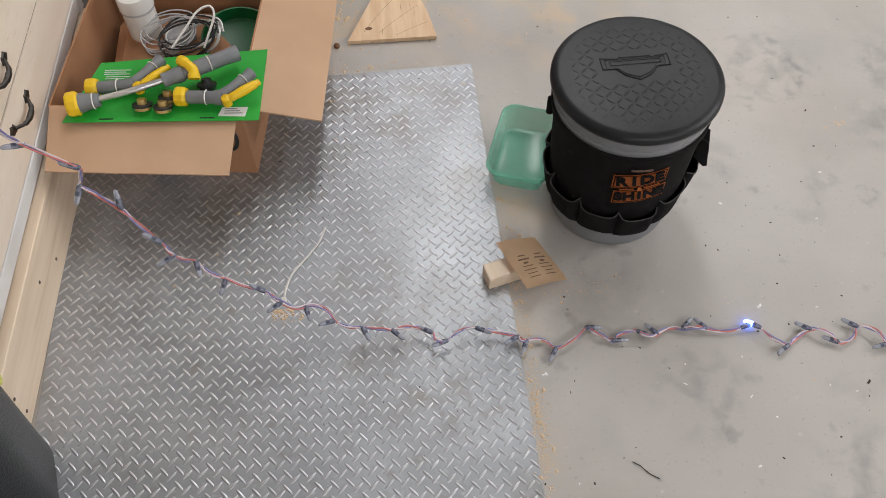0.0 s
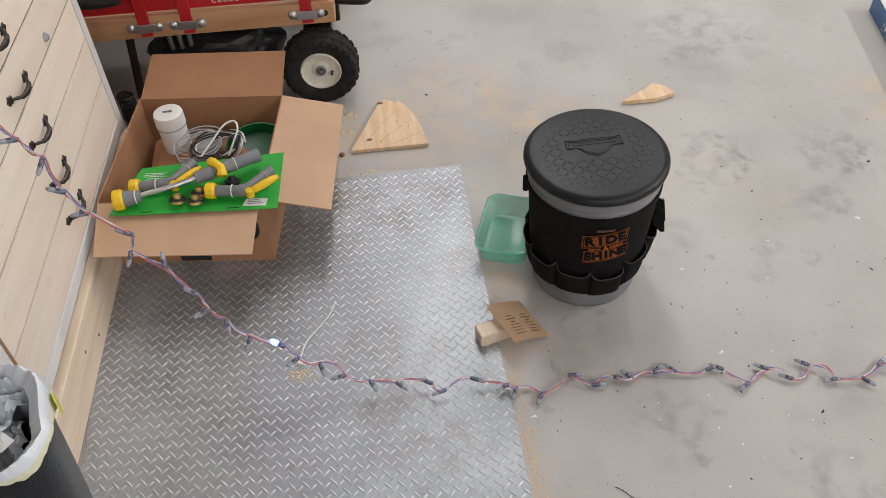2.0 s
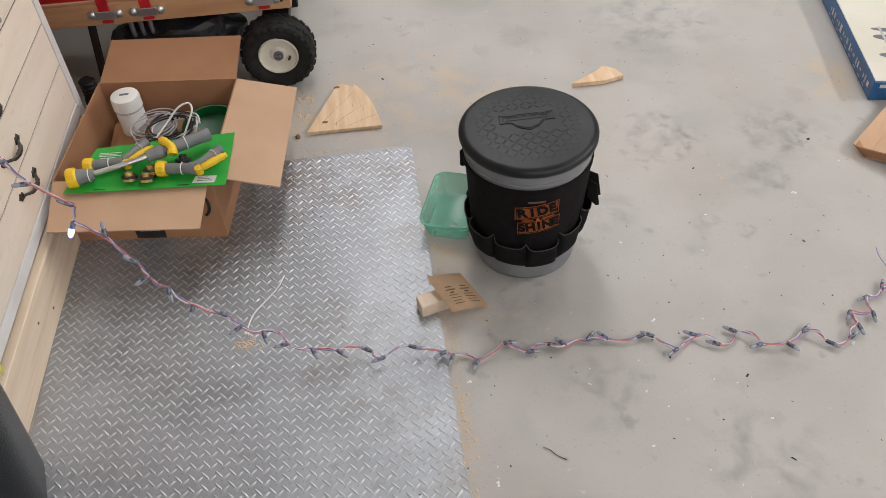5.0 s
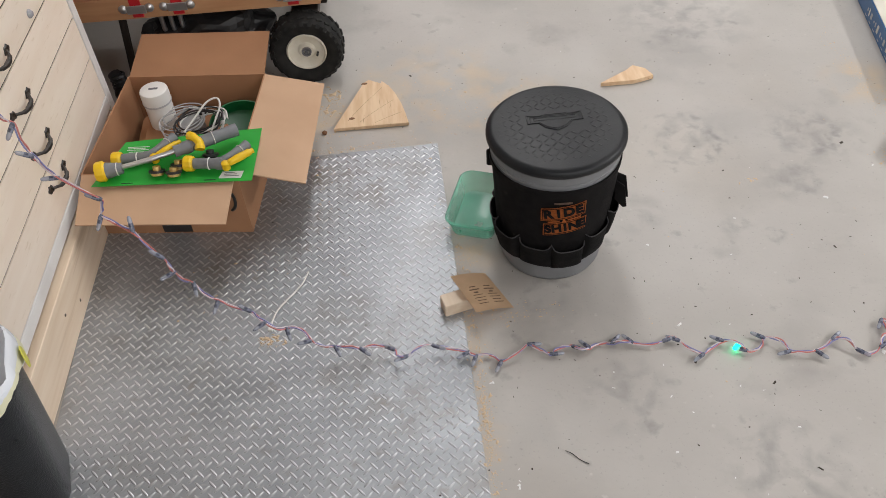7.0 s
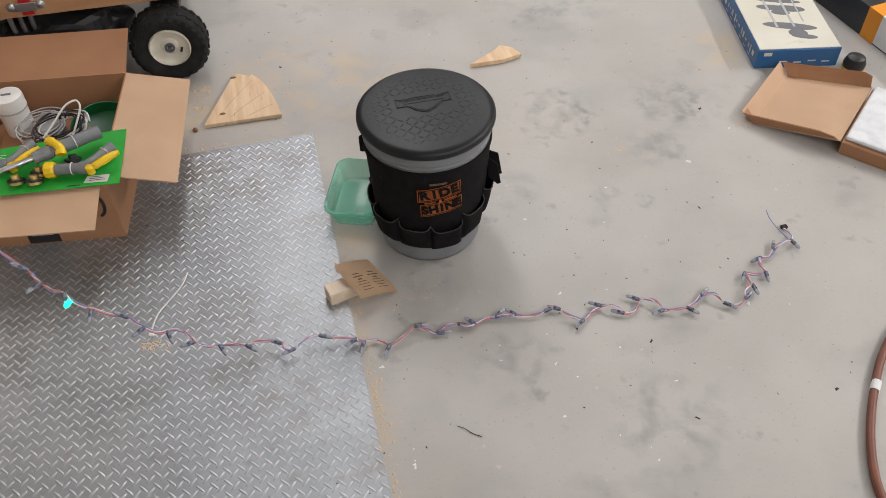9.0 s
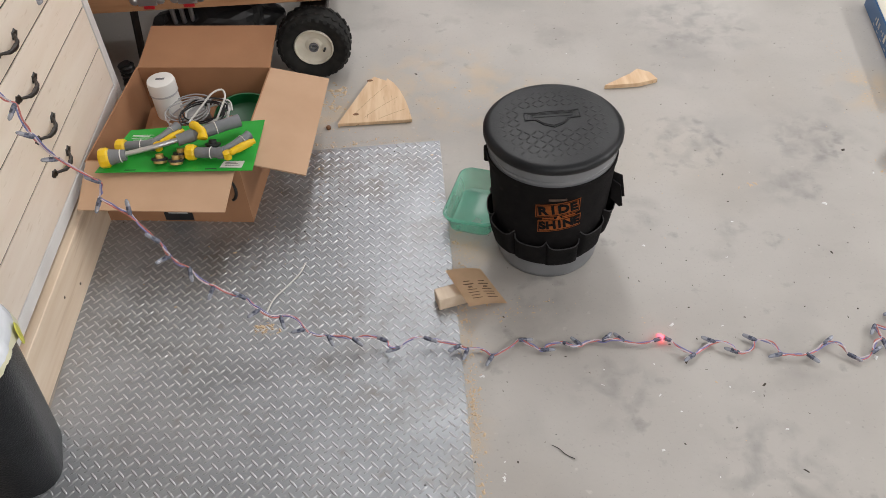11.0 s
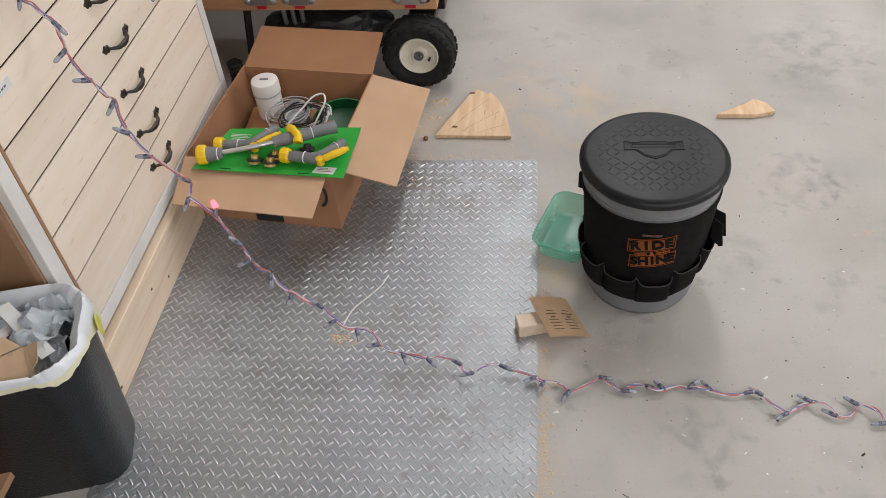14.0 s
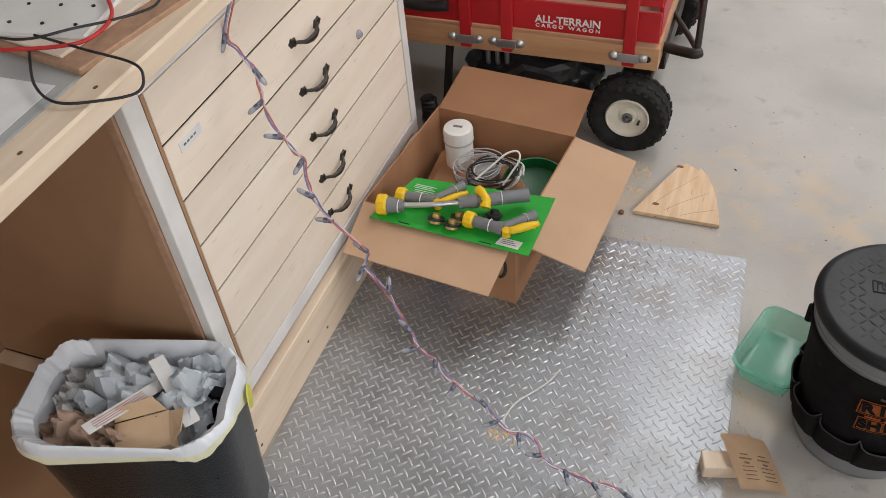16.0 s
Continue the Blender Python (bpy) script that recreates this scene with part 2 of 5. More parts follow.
CABLEWHITE = mat("white_cable", (0.74, 0.73, 0.70), 0.45)
CABLEGREY = mat("grey_cable", (0.45, 0.45, 0.46), 0.4)
RED = mat("red_paint", (0.50, 0.014, 0.022), 0.38, color2=(0.43, 0.010, 0.016), scale=8, bump=0.04)
TYRE = mat("tyre_rubber", (0.013, 0.013, 0.013), 0.8, color2=(0.028, 0.027, 0.025), scale=25, bump=0.2, spec=0.25)
RIM = mat("cream_rim", (0.82, 0.78, 0.67), 0.4, color2=(0.74, 0.69, 0.57), scale=30)
ZINC = mat("zinc", (0.52, 0.52, 0.53), 0.35, 0.85)
BLUE = mat("blue_print", (0.03, 0.13, 0.32), 0.35, color2=(0.025, 0.11, 0.27), scale=7)
CREAM = mat("cream_print", (0.72, 0.69, 0.60), 0.4, color2=(0.66, 0.62, 0.52), scale=5, stains=[(9, 0.64, 0.74, (0.45, 0.35, 0.22), 0.6)])
GREYINK = mat("grey_ink", (0.16, 0.16, 0.17), 0.5)
ORANGEBOX = mat("orange_box", (0.80, 0.30, 0.02), 0.45)
WIRE_R = mat("red_wire", (0.54, 0.17, 0.15), 0.4)
WIRE_W = mat("white_wire", (0.64, 0.56, 0.59), 0.35)
WIRE_B = mat("blue_wire", (0.22, 0.22, 0.44), 0.45)
LEDBODY = mat("led_sleeve", (0.30, 0.32, 0.42), 0.22, color2=(0.08, 0.09, 0.13), scale=150, trans=0.3)
LEDLENS = mat("led_lens", (0.60, 0.63, 0.72), 0.10, trans=0.6)
HOSE = mat("brown_hose", (0.20, 0.065, 0.035), 0.45, color2=(0.16, 0.05, 0.028), scale=20)
SAW = mat("sawdust", (0.47, 0.36, 0.24), 0.9, vary=0.3)
DEBRIS = mat("debris", (0.05, 0.04, 0.03), 0.9)


# ---- building tools ----
def part(name, bm, material, parent=None, label="", smooth=False, m=None):
    me = bpy.data.meshes.new(name)
    bmesh.ops.recalc_face_normals(bm, faces=bm.faces)
    bm.to_mesh(me)
    bm.free()
    me.materials.append(material)
    if smooth:
        for p in me.polygons:
            p.use_smooth = True
        me.set_sharp_from_angle(angle=radians(38))
    ob = new(name, me)
    if parent:
        ob.parent = parent
    if m is not None:
        ob.matrix_basis = m
    if label:
        ob["label"] = label
    return ob


def thing(name, m, label, category, group="", kind=""):
    ob = new(name)
    ob.empty_display_size = 0.05
    ob.matrix_basis = m
    return tagged(ob, label, category, group, kind)


def block(x0, x1, y0, y1, z0, z1, bevel=0.0, bm=None, m=None, seg=1):
    b = bmesh.new()
    vs = [b.verts.new((x, y, z)) for x in (x0, x1) for y in (y0, y1) for z in (z0, z1)]
    for f in ((0, 1, 3, 2), (4, 6, 7, 5), (0, 4, 5, 1), (2, 3, 7, 6), (0, 2, 6, 4), (1, 5, 7, 3)):
        b.faces.new([vs[i] for i in f])
    if bevel:
        bmesh.ops.bevel(b, geom=list(b.edges), offset=bevel, segments=seg, affect="EDGES", profile=0.5)
    if m is not None:
        b.transform(m)
    return merge(bm, b)


def merge(bm, b):
    if bm is None:
        return b
    me = bpy.data.meshes.new("scratch")
    b.to_mesh(me)
    b.free()
    bm.from_mesh(me)
    bpy.data.meshes.remove(me)
    return bm


def lathe(profile, n=48, bm=None, m=None, cap=False):
    """Profile: (radius, height) pairs, turned about z."""
    b = bmesh.new()
    rings = []
    for r, z in profile:
        if r < 1e-6:
            rings.append([b.verts.new((0, 0, z))])
        else:
            rings.append([b.verts.new((r * math.cos(2 * math.pi * k / n), r * math.sin(2 * math.pi * k / n), z)) for k in range(n)])
    for a, c in zip(rings, rings[1:]):
        for k in range(n):
            k2 = (k + 1) % n
            if len(a) == 1 and len(c) == 1:
                continue
            if len(a) == 1:
                b.faces.new((a[0], c[k], c[k2]))
            elif len(c) == 1:
                b.faces.new((a[k], a[k2], c[0]))
            else:
                b.faces.new((a[k], a[k2], c[k2], c[k]))
    if m is not None:
        b.transform(m)
    return merge(bm, b)


def smooth_path(pts, n=6):
    """Catmull-Rom through the points."""
    P = [Vector(p) for p in pts]
    P = [P[0] * 2 - P[1]] + P + [P[-1] * 2 - P[-2]]
    out = []
    for i in range(1, len(P) - 2):
        a, b, c, d = P[i - 1], P[i], P[i + 1], P[i + 2]
        for k in range(n):
            t = k / n
            out.append(0.5 * (2 * b + (c - a) * t + (2 * a - 5 * b + 4 * c - d) * t * t + (3 * b - a - 3 * c + d) * t ** 3))
    return out + [P[-2]]


def cord(pts, r, sides=6, bm=None, n=6, raw=False):
    """A round cord through the points."""
    path = [Vector(p) for p in pts] if raw else smooth_path(pts, n)
    b = bmesh.new()
    rings = []
    side = None
    for i, p in enumerate(path):
        d = (path[min(i + 1, len(path) - 1)] - path[max(i - 1, 0)])
        d = d.normalized() if d.length > 1e-9 else Vector((1, 0, 0))
        if side is None:
            side = d.cross(Vector((0, 0, 1)) if abs(d.z) < 0.9 else Vector((1, 0, 0))).normalized()
        side = (side - d * side.dot(d))
        side = side.normalized() if side.length > 1e-6 else d.orthogonal().normalized()
        up = d.cross(side)
        rr = r[i * len(r) // len(path)] if isinstance(r, (list, tuple)) else r
        rings.append([b.verts.new(p + rr * (side * math.cos(2 * math.pi * k / sides) + up * math.sin(2 * math.pi * k / sides))) for k in range(sides)])
    for a, c in zip(rings, rings[1:]):
        for k in range(sides):
            b.faces.new((a[k], a[(k + 1) % sides], c[(k + 1) % sides], c[k]))
    b.faces.new(rings[0][::-1])
    b.faces.new(rings[-1])
    return merge(bm, b)


def slab(corners, thick, bm=None, down=None):
    """A flat plate with these top corners (Vectors), thick along its own normal, downward."""
    b = bmesh.new()
    C = [Vector(c) for c in corners]
    nrm = (C[1] - C[0]).cross(C[-1] - C[0]).normalized()
    if nrm.z < 0:
        nrm = -nrm
    top = [b.verts.new(c) for c in C]
    bot = [b.verts.new(c - nrm * thick) for c in C]
    b.faces.new(top)
    b.faces.new(bot[::-1])
    for i in range(len(C)):
        j = (i + 1) % len(C)
        b.faces.new((top[i], top[j], bot[j], bot[i]))
    return merge(bm, b)


def ring_shape(w, d, r, n=6):
    """Outline of a rounded rectangle, centred, anticlockwise."""
    pts = []
    for cx, cy, a0 in ((w / 2 - r, d / 2 - r, 0), (-w / 2 + r, d / 2 - r, 90), (-w / 2 + r, -d / 2 + r, 180), (w / 2 - r, -d / 2 + r, 270)):
        for k in range(n + 1):
            a = radians(a0 + 90 * k / n)
            pts.append((cx + r * math.cos(a), cy + r * math.sin(a)))
    return pts


def stack(rings, bm=None, m=None, close_bottom=True, close_top=False):
    """Skin over rings of equal count."""
    b = bmesh.new()
    R = [[b.verts.new(p) for p in ring] for ring in rings]
    for a, c in zip(R, R[1:]):
        for k in range(len(a)):
            k2 = (k + 1) % len(a)
            b.faces.new((a[k], a[k2], c[k2], c[k]))
    if close_bottom:
        b.faces.new(R[0][::-1])
    if close_top:
        b.faces.new(R[-1])
    if m is not None:
        b.transform(m)
    return merge(bm, b)


def words(text, size, material, parent, m, name="lettering", depth=0.0006, align="CENTER", wide=1.0, bold=0.022):
    cu = bpy.data.curves.new(name, "FONT")
    cu.body, cu.size, cu.align_x, cu.align_y, cu.extrude, cu.offset = text, size, align, "CENTER", depth, size * bold
    tmp = bpy.data.objects.new("scratch", cu)
    scene.collection.objects.link(tmp)
    me = bpy.data.meshes.new_from_object(tmp.evaluated_get(bpy.context.evaluated_depsgraph_get()))
    bpy.data.objects.remove(tmp)
    bpy.data.curves.remove(cu)
    me.transform(Matrix.Diagonal((wide, 1, 1, 1)))
    me.materials.clear()
    me.materials.append(material)
    ob = new(name, me)
    ob.parent, ob.matrix_basis = parent, m
    return ob


def basis(o, x, y):
    """A pose with origin o, x axis along x, y axis near y."""
    x = Vector(x).normalized()
    z = x.cross(Vector(y)).normalized()
    y = z.cross(x)
    return Matrix.Translation(o) @ Matrix((x, y, z)).transposed().to_4x4()


# ---- the room ----
tagged(part("floor", block(-5, 7, -6, 9, -0.1, 0), CONCRETE), "bare grey concrete workshop floor with stains and sawdust", "floor", kind="structure")
tagged(part("ceiling", block(-5, 7, -6, 9, 3.4, 3.5), WALLPAINT), "plain workshop ceiling", "ceiling", kind="structure")
for nm, dims in (("wall_north", (-5, 7, 9, 9.1)), ("wall_south", (-5, 7, -6.1, -6)), ("wall_west", (-5.1, -5, -6.1, 9.1)), ("wall_east", (7, 7.1, -6.1, 9.1))):
    tagged(part(nm, block(*dims, 0, 3.4), WALLPAINT), "plain painted workshop wall", "wall", kind="structure")


# assumed fixture round each lamp, out of view
def unseen_ceiling_light(x, y, sx, sy):
    t = thing("unseen_ceiling_light", pose(x, y, 3.31), "long white strip light assumed under the ceiling, out of view", "ceiling light", "strip lights")
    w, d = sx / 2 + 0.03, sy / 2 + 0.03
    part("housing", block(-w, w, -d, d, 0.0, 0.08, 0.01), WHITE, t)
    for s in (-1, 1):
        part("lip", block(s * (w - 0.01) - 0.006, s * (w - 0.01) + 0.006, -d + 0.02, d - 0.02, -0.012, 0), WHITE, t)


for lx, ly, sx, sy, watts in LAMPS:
    unseen_ceiling_light(lx, ly, sx, sy)


# ---- tread plate ----
def tread_plate():
    t = thing("tread_plate", pose(0, 0, 0), "galvanised diamond tread steel plate lying on the floor, dusty and scuffed", "steel plate")
    part("sheet", block(-0.945, 0.0, -2.0, 0.012, 0.0, 0.004, 0.0008), STEEL, t)
    v, f = [], []
    prof = ((-0.0135, 0.0, 0.0), (-0.0090, 0.0024, 0.0017), (0, 0.0030, 0.0022), (0.0090, 0.0024, 0.0017), (0.0135, 0.0, 0.0))

    def lug(cx, cy, a):
        ca, sa = math.cos(a), math.sin(a)
        s = len(v)
        for l, w, h in prof:
            for ww, hh in ((-w, 0.0), (0.0, h), (w, 0.0)):
                v.append((cx + l * ca - ww * sa, cy + l * sa + ww * ca, 0.0039 + hh))
        for i in range(4):
            for k in range(2):
                a0 = s + i * 3 + k
                f.append((a0, a0 + 1, a0 + 4, a0 + 3))

    p = 0.0285
    for i in range(int(0.945 / p) + 1):
        for j in range(int(2.0 / p) + 1):
            x, y = -0.008 - i * p, 0.0 - j * p
            if x > -0.935:
                lug(x, y - 0.004, radians(132))
            if x - p / 2 > -0.935:
                lug(x - p / 2, y - p / 2, radians(43))
    me = bpy.data.meshes.new("tread")
    me.from_pydata(v, [], f)
    me.materials.append(LUG)
    for q in me.polygons:
        q.use_smooth = True
    ob = new("tread", me)
    ob.parent = t
    tagged(ob, kind="stuff")


tread_plate()


# ---- workbench with drawers ----
FACE = -0.972


def handle_mesh():
    """A slim forged bow along y with a pointed leaf plate at each end."""
    bm = cord([(0.003, -0.046, 0.003), (0.009, -0.036, 0.000), (0.016, -0.022, -0.004), (0.018, 0.0, -0.005), (0.016, 0.022, -0.002), (0.009, 0.036, 0.003), (0.003, 0.046, 0.005)],
              [0.0036, 0.0040, 0.0052, 0.0064, 0.0052, 0.0040, 0.0036], 8)
    for s in (-1, 1):
        b = bmesh.new()
        out = [(0.036, -0.004), (0.044, -0.008), (0.052, -0.004), (0.058, -0.006), (0.069, 0.006), (0.062, 0.010), (0.058, 0.016), (0.050, 0.012), (0.042, 0.012)]
        lo = [b.verts.new((0.0, s * y, z)) for y, z in out]
        hi = [b.verts.new((0.0035, s * (0.052 + (y - 0.052) * 0.85), 0.003 + (z - 0.003) * 0.8)) for y, z in out]
        b.faces.new(hi)
        for i in range(len(out)):
            j = (i + 1) % len(out)
            b.faces.new((lo[i], lo[j], hi[j], hi[i]))
        merge(bm, b)
    return bm


def workbench():
    # turned a little, so that its far end stands out from the plate's edge
    t = thing("workbench", Matrix.Translation((-0.956, -0.868, 0)) @ pose(0, 0, 0, 0, 0, -2.1) @ Matrix.Translation((0.956, 0.868, 0)), "pale plywood workbench with a stack of drawers and black iron pulls", "workbench")
    part("base_board", block(-0.998, -0.954, -0.868, 0.165, 0.0, 0.146, 0.002), PINE, t, "pine plinth board with screw heads")
    part("base_end", block(-1.62, -0.999, -0.868, -0.8305, 0.0, 0.120, 0.002), PINE, t)
    for y, z in ((-0.835, 0.03), (-0.835, 0.085), (-0.585, 0.09), (-0.50, 0.045), (-0.22, 0.09), (0.05, 0.08)):
        part("screw", lathe([(0, 0.0012), (0.0034, 0.0010), (0.0040, 0)], 12, None, pose(-0.954, y, z, 0, 90, 0)), SCREW, t, "countersunk screw head")
    part("carcass", block(-1.62, FACE - 0.021, -0.83, 0.175, 0.121, 0.935, 0.002), HARDBOARD, t)
    # dark strip stands in for shade in the gap over the plinth
    part("toe_gap_shade", block(FACE - 0.0205, FACE - 0.010, -0.789, 0.139, 0.147, 0.1605), GAPSHADE, t, "dark strip painting the shade in the gap over the plinth")
    part("bottom_rail", block(FACE - 0.02, FACE + 0.002, -0.789, 0.139, 0.161, 0.199, 0.0015), WHITE, t, "white painted bottom rail")
    part("near_post", block(FACE - 0.02, FACE + 0.002, -0.83, -0.790, 0.148, 0.938, 0.0015), WHITE, t, "white painted corner post")
    part("far_post", block(FACE - 0.02, FACE + 0.003, 0.140, 0.172, 0.148, 0.938, 0.0015), WHITE, t, "white painted corner post")
    part("top_rail", block(FACE - 0.02, FACE + 0.002, -0.789, 0.139, 0.8995, 0.938, 0.0015), WHITE, t, "white painted top rail")
    part("post_edge", block(-1.008, FACE - 0.0205, -0.836, -0.8305, 0.122, 0.936), TANBOARD, t, "brown edge of the post")
    part("hinge_strip", block(FACE - 0.012, FACE + 0.0015, -0.7885, -0.781, 0.202, 0.898), HARDBOARD, t, "brown edging strip beside the drawers")
    # dark sheet close behind the fronts paints the shade between drawers
    part("drawer_gap_shade", block(FACE - 0.0205, FACE - 0.0028, -0.7785, 0.1355, 0.203, 0.897), GAPSHADE, t, "dark sheet painting the shade in the gaps between drawer fronts")
    edges = (0.200, 0.328, 0.456, 0.573, 0.679, 0.796, 0.900)
    pulls = (0.262, 0.366, 0.482, 0.598, 0.711)
    hm = None
    for k, (a, b) in enumerate(zip(edges, edges[1:])):
        d = part("drawer", block(FACE - 0.018, FACE + 0.001, -0.779, 0.136, a + 0.0030, b - 0.0030, 0.0005), PLY, t)
        if k < 5:
            m = pose(FACE + 0.001, -0.305, pulls[k] + 0.016, -6, 0, 0)
            if hm is None:
                h = part("handle", handle_mesh(), IRON, d, "curved black iron pull", True, m)
                hm = h.data
            else:
                h = new("handle", hm)
                h.parent, h.matrix_basis = d, m
                h["label"] = "curved black iron pull"
    tag = part("label", block(FACE + 0.001, FACE + 0.002, -0.745, -0.682, 0.757, 0.777), PAPER, t, "small white paper label")
    for k in range(4):
        part("print_bar", block(FACE + 0.002, FACE + 0.0024, -0.735 + k * 0.010, -0.728 + k * 0.010, 0.765, 0.769), GREYINK, tag)
    part("bumper", lathe([(0, 0.010), (0.006, 0.009), (0.011, 0.003), (0.011, 0)], 14, None, pose(FACE + 0.001, -0.085, 0.600, 0, 90, 0)), LEDLENS, t, "clear plastic bumper", True)
    # top, front beam, knee space
    part("fascia", block(-0.988, -0.926, -2.3, 0.20, 0.940, 0.978, 0.004), PINE, t, "pine front beam with knots")
    for y in (-1.03, -0.88, -0.62, -0.30):
        part("knot", lathe([(0, 0.0008), (0.0028, 0.0007), (0.0034, -0.001)], 12, None, pose(-0.957 + 0.015 * math.sin(y * 40), y, 0.978) @ Matrix.Diagonal((1, 1.5, 1, 1))), KNOT, t, "dark knot")
    # black strip set between beam and worktop as the gap's shade
    part("beam_gap_shade", block(-0.9915, -0.9885, -2.3, 0.20, 0.945, 0.972), IRON, t)
    part("worktop", block(-1.62, -0.992, -2.3, 0.20, 0.937, 0.974, 0.002), GREYTOP, t, "grey worktop sheet")
    part("back_panel", block(-1.64, -1.622, -2.3, 0.20, 0.0, 0.93), HARDBOARD, t, "brown hardboard back")
    part("leg", block(-1.05, -0.965, -2.28, -2.2, 0.0, 0.92, 0.003), PINE, t)
    part("shelf", block(-1.60, -1.05, -2.2, -0.87, 0.10, 0.12), HARDBOARD, t)


SCREW = mat("dull_screw", (0.20, 0.15, 0.10), 0.5, 0.3, color2=(0.10, 0.07, 0.05), scale=90)
# near-black colour that stands in for shade in the bench's gaps
GAPSHADE = mat("gap_shade", (0.02, 0.015, 0.012), 0.9)
KNOT = mat("knot", (0.22, 0.10, 0.04), 0.6, color2=(0.12, 0.05, 0.02), scale=90)
GREYTOP = mat("grey_laminate", (0.45, 0.46, 0.45), 0.45, color2=(0.38, 0.39, 0.38), scale=6, bump=0.03)
workbench()


def bench_clutter():
    t = thing("particle_board", basis((-0.989, -0.857, 0.986), (0.214, -0.046, 0.000), (0.046, 0.214, 0.000)), "worn brown particle board panel lying on the workbench", "board")
    part("panel", block(-0.42, 0.0, 0.0, 0.62, -0.012, 0.0, 0.002), TANBOARD, t)
    part("top_sheet", block(-0.40, -0.045, 0.01, 0.60, 0.0005, 0.006, 0.001), PLY, t, "pale plywood sheet on top")
    t = thing("prototype_panel", basis((-1.019, -0.794, 0.998), (0.111, 0.013, 0.000), (-0.013, 0.111, 0.000)), "cream perforated circuit panel with wires", "panel")
    part("plate", block(-0.34, 0.0, 0.0, 0.34, -0.008, 0.0, 0.003), WHITE, t)
    for i in range(6):
        for j in range(6):
            part("rivet", lathe([(0.003, 0), (0.003, 0.002), (0, 0.0022)], 8, None, pose(-0.03 - 0.055 * i, 0.03 + 0.055 * j, 0)), IRON, t)
    t = thing("paper_sheet", pose(-1.012, -0.885, 0.9745, 0, 0, -1), "pale grey paper sheet lying on the workbench", "paper")
    part("sheet", block(-0.26, 0.0, -0.34, 0.0, 0, 0.0012, 0.0003), PAPER, t)
    t = thing("black_cable", pose(0, 0, 0), "black rubber cable looping over the bench edge", "cable")
    part("cord", cord([(-1.090, -0.833, 0.990), (-1.031, -0.901, 0.985), (-0.971, -0.932, 0.985), (-0.916, -0.911, 0.982), (-0.879, -0.886, 0.982), (-0.878, -0.864, 0.990), (-0.915, -0.832, 0.990), (-0.993, -0.828, 1.000), (-1.087, -0.815, 1.005)], 0.0021, 8), BLACKPL, t, smooth=True)
    t = thing("black_cable", pose(0, 0, 0), "thin black lead lying across the bench clutter", "cable")
    part("cord", cord([(-1.180, -0.826, 1.003), (-1.099, -0.826, 1.003), (-1.037, -0.788, 1.006), (-0.995, -0.752, 1.004), (-0.956, -0.707, 1.004), (-0.969, -0.654, 1.004)], 0.0021, 8), BLACKPL, t, smooth=True)
    t = thing("red_cable", pose(0, 0, 0), "red power lead lying on the workbench", "cable")
    part("cord", cord([(-1.154, -0.840, 0.992), (-1.119, -0.853, 1.000), (-1.047, -0.832, 1.000), (-1.003, -0.811, 1.003), (-0.998, -0.763, 1.003), (-1.016, -0.725, 1.005), (-1.068, -0.673, 1.005)], 0.0031, 8), WIRE_RED, t, smooth=True)
    t = thing("small_bottle", pose(-1.30, -0.93, 0.975), "small white plastic bottle standing on the workbench", "bottle")
    part("body", lathe([(0, 0), (0.03, 0), (0.032, 0.006), (0.032, 0.07), (0.026, 0.082), (0.012, 0.09), (0.012, 0.10)], 24), PVC, t, smooth=True)
    part("cap", lathe([(0.014, 0.10), (0.014, 0.125), (0.012, 0.128), (0, 0.128)], 20), GREYPLASTIC, t, smooth=True)


WIRE_RED = mat("red_lead", (0.55, 0.03, 0.03), 0.4)
bench_clutter()


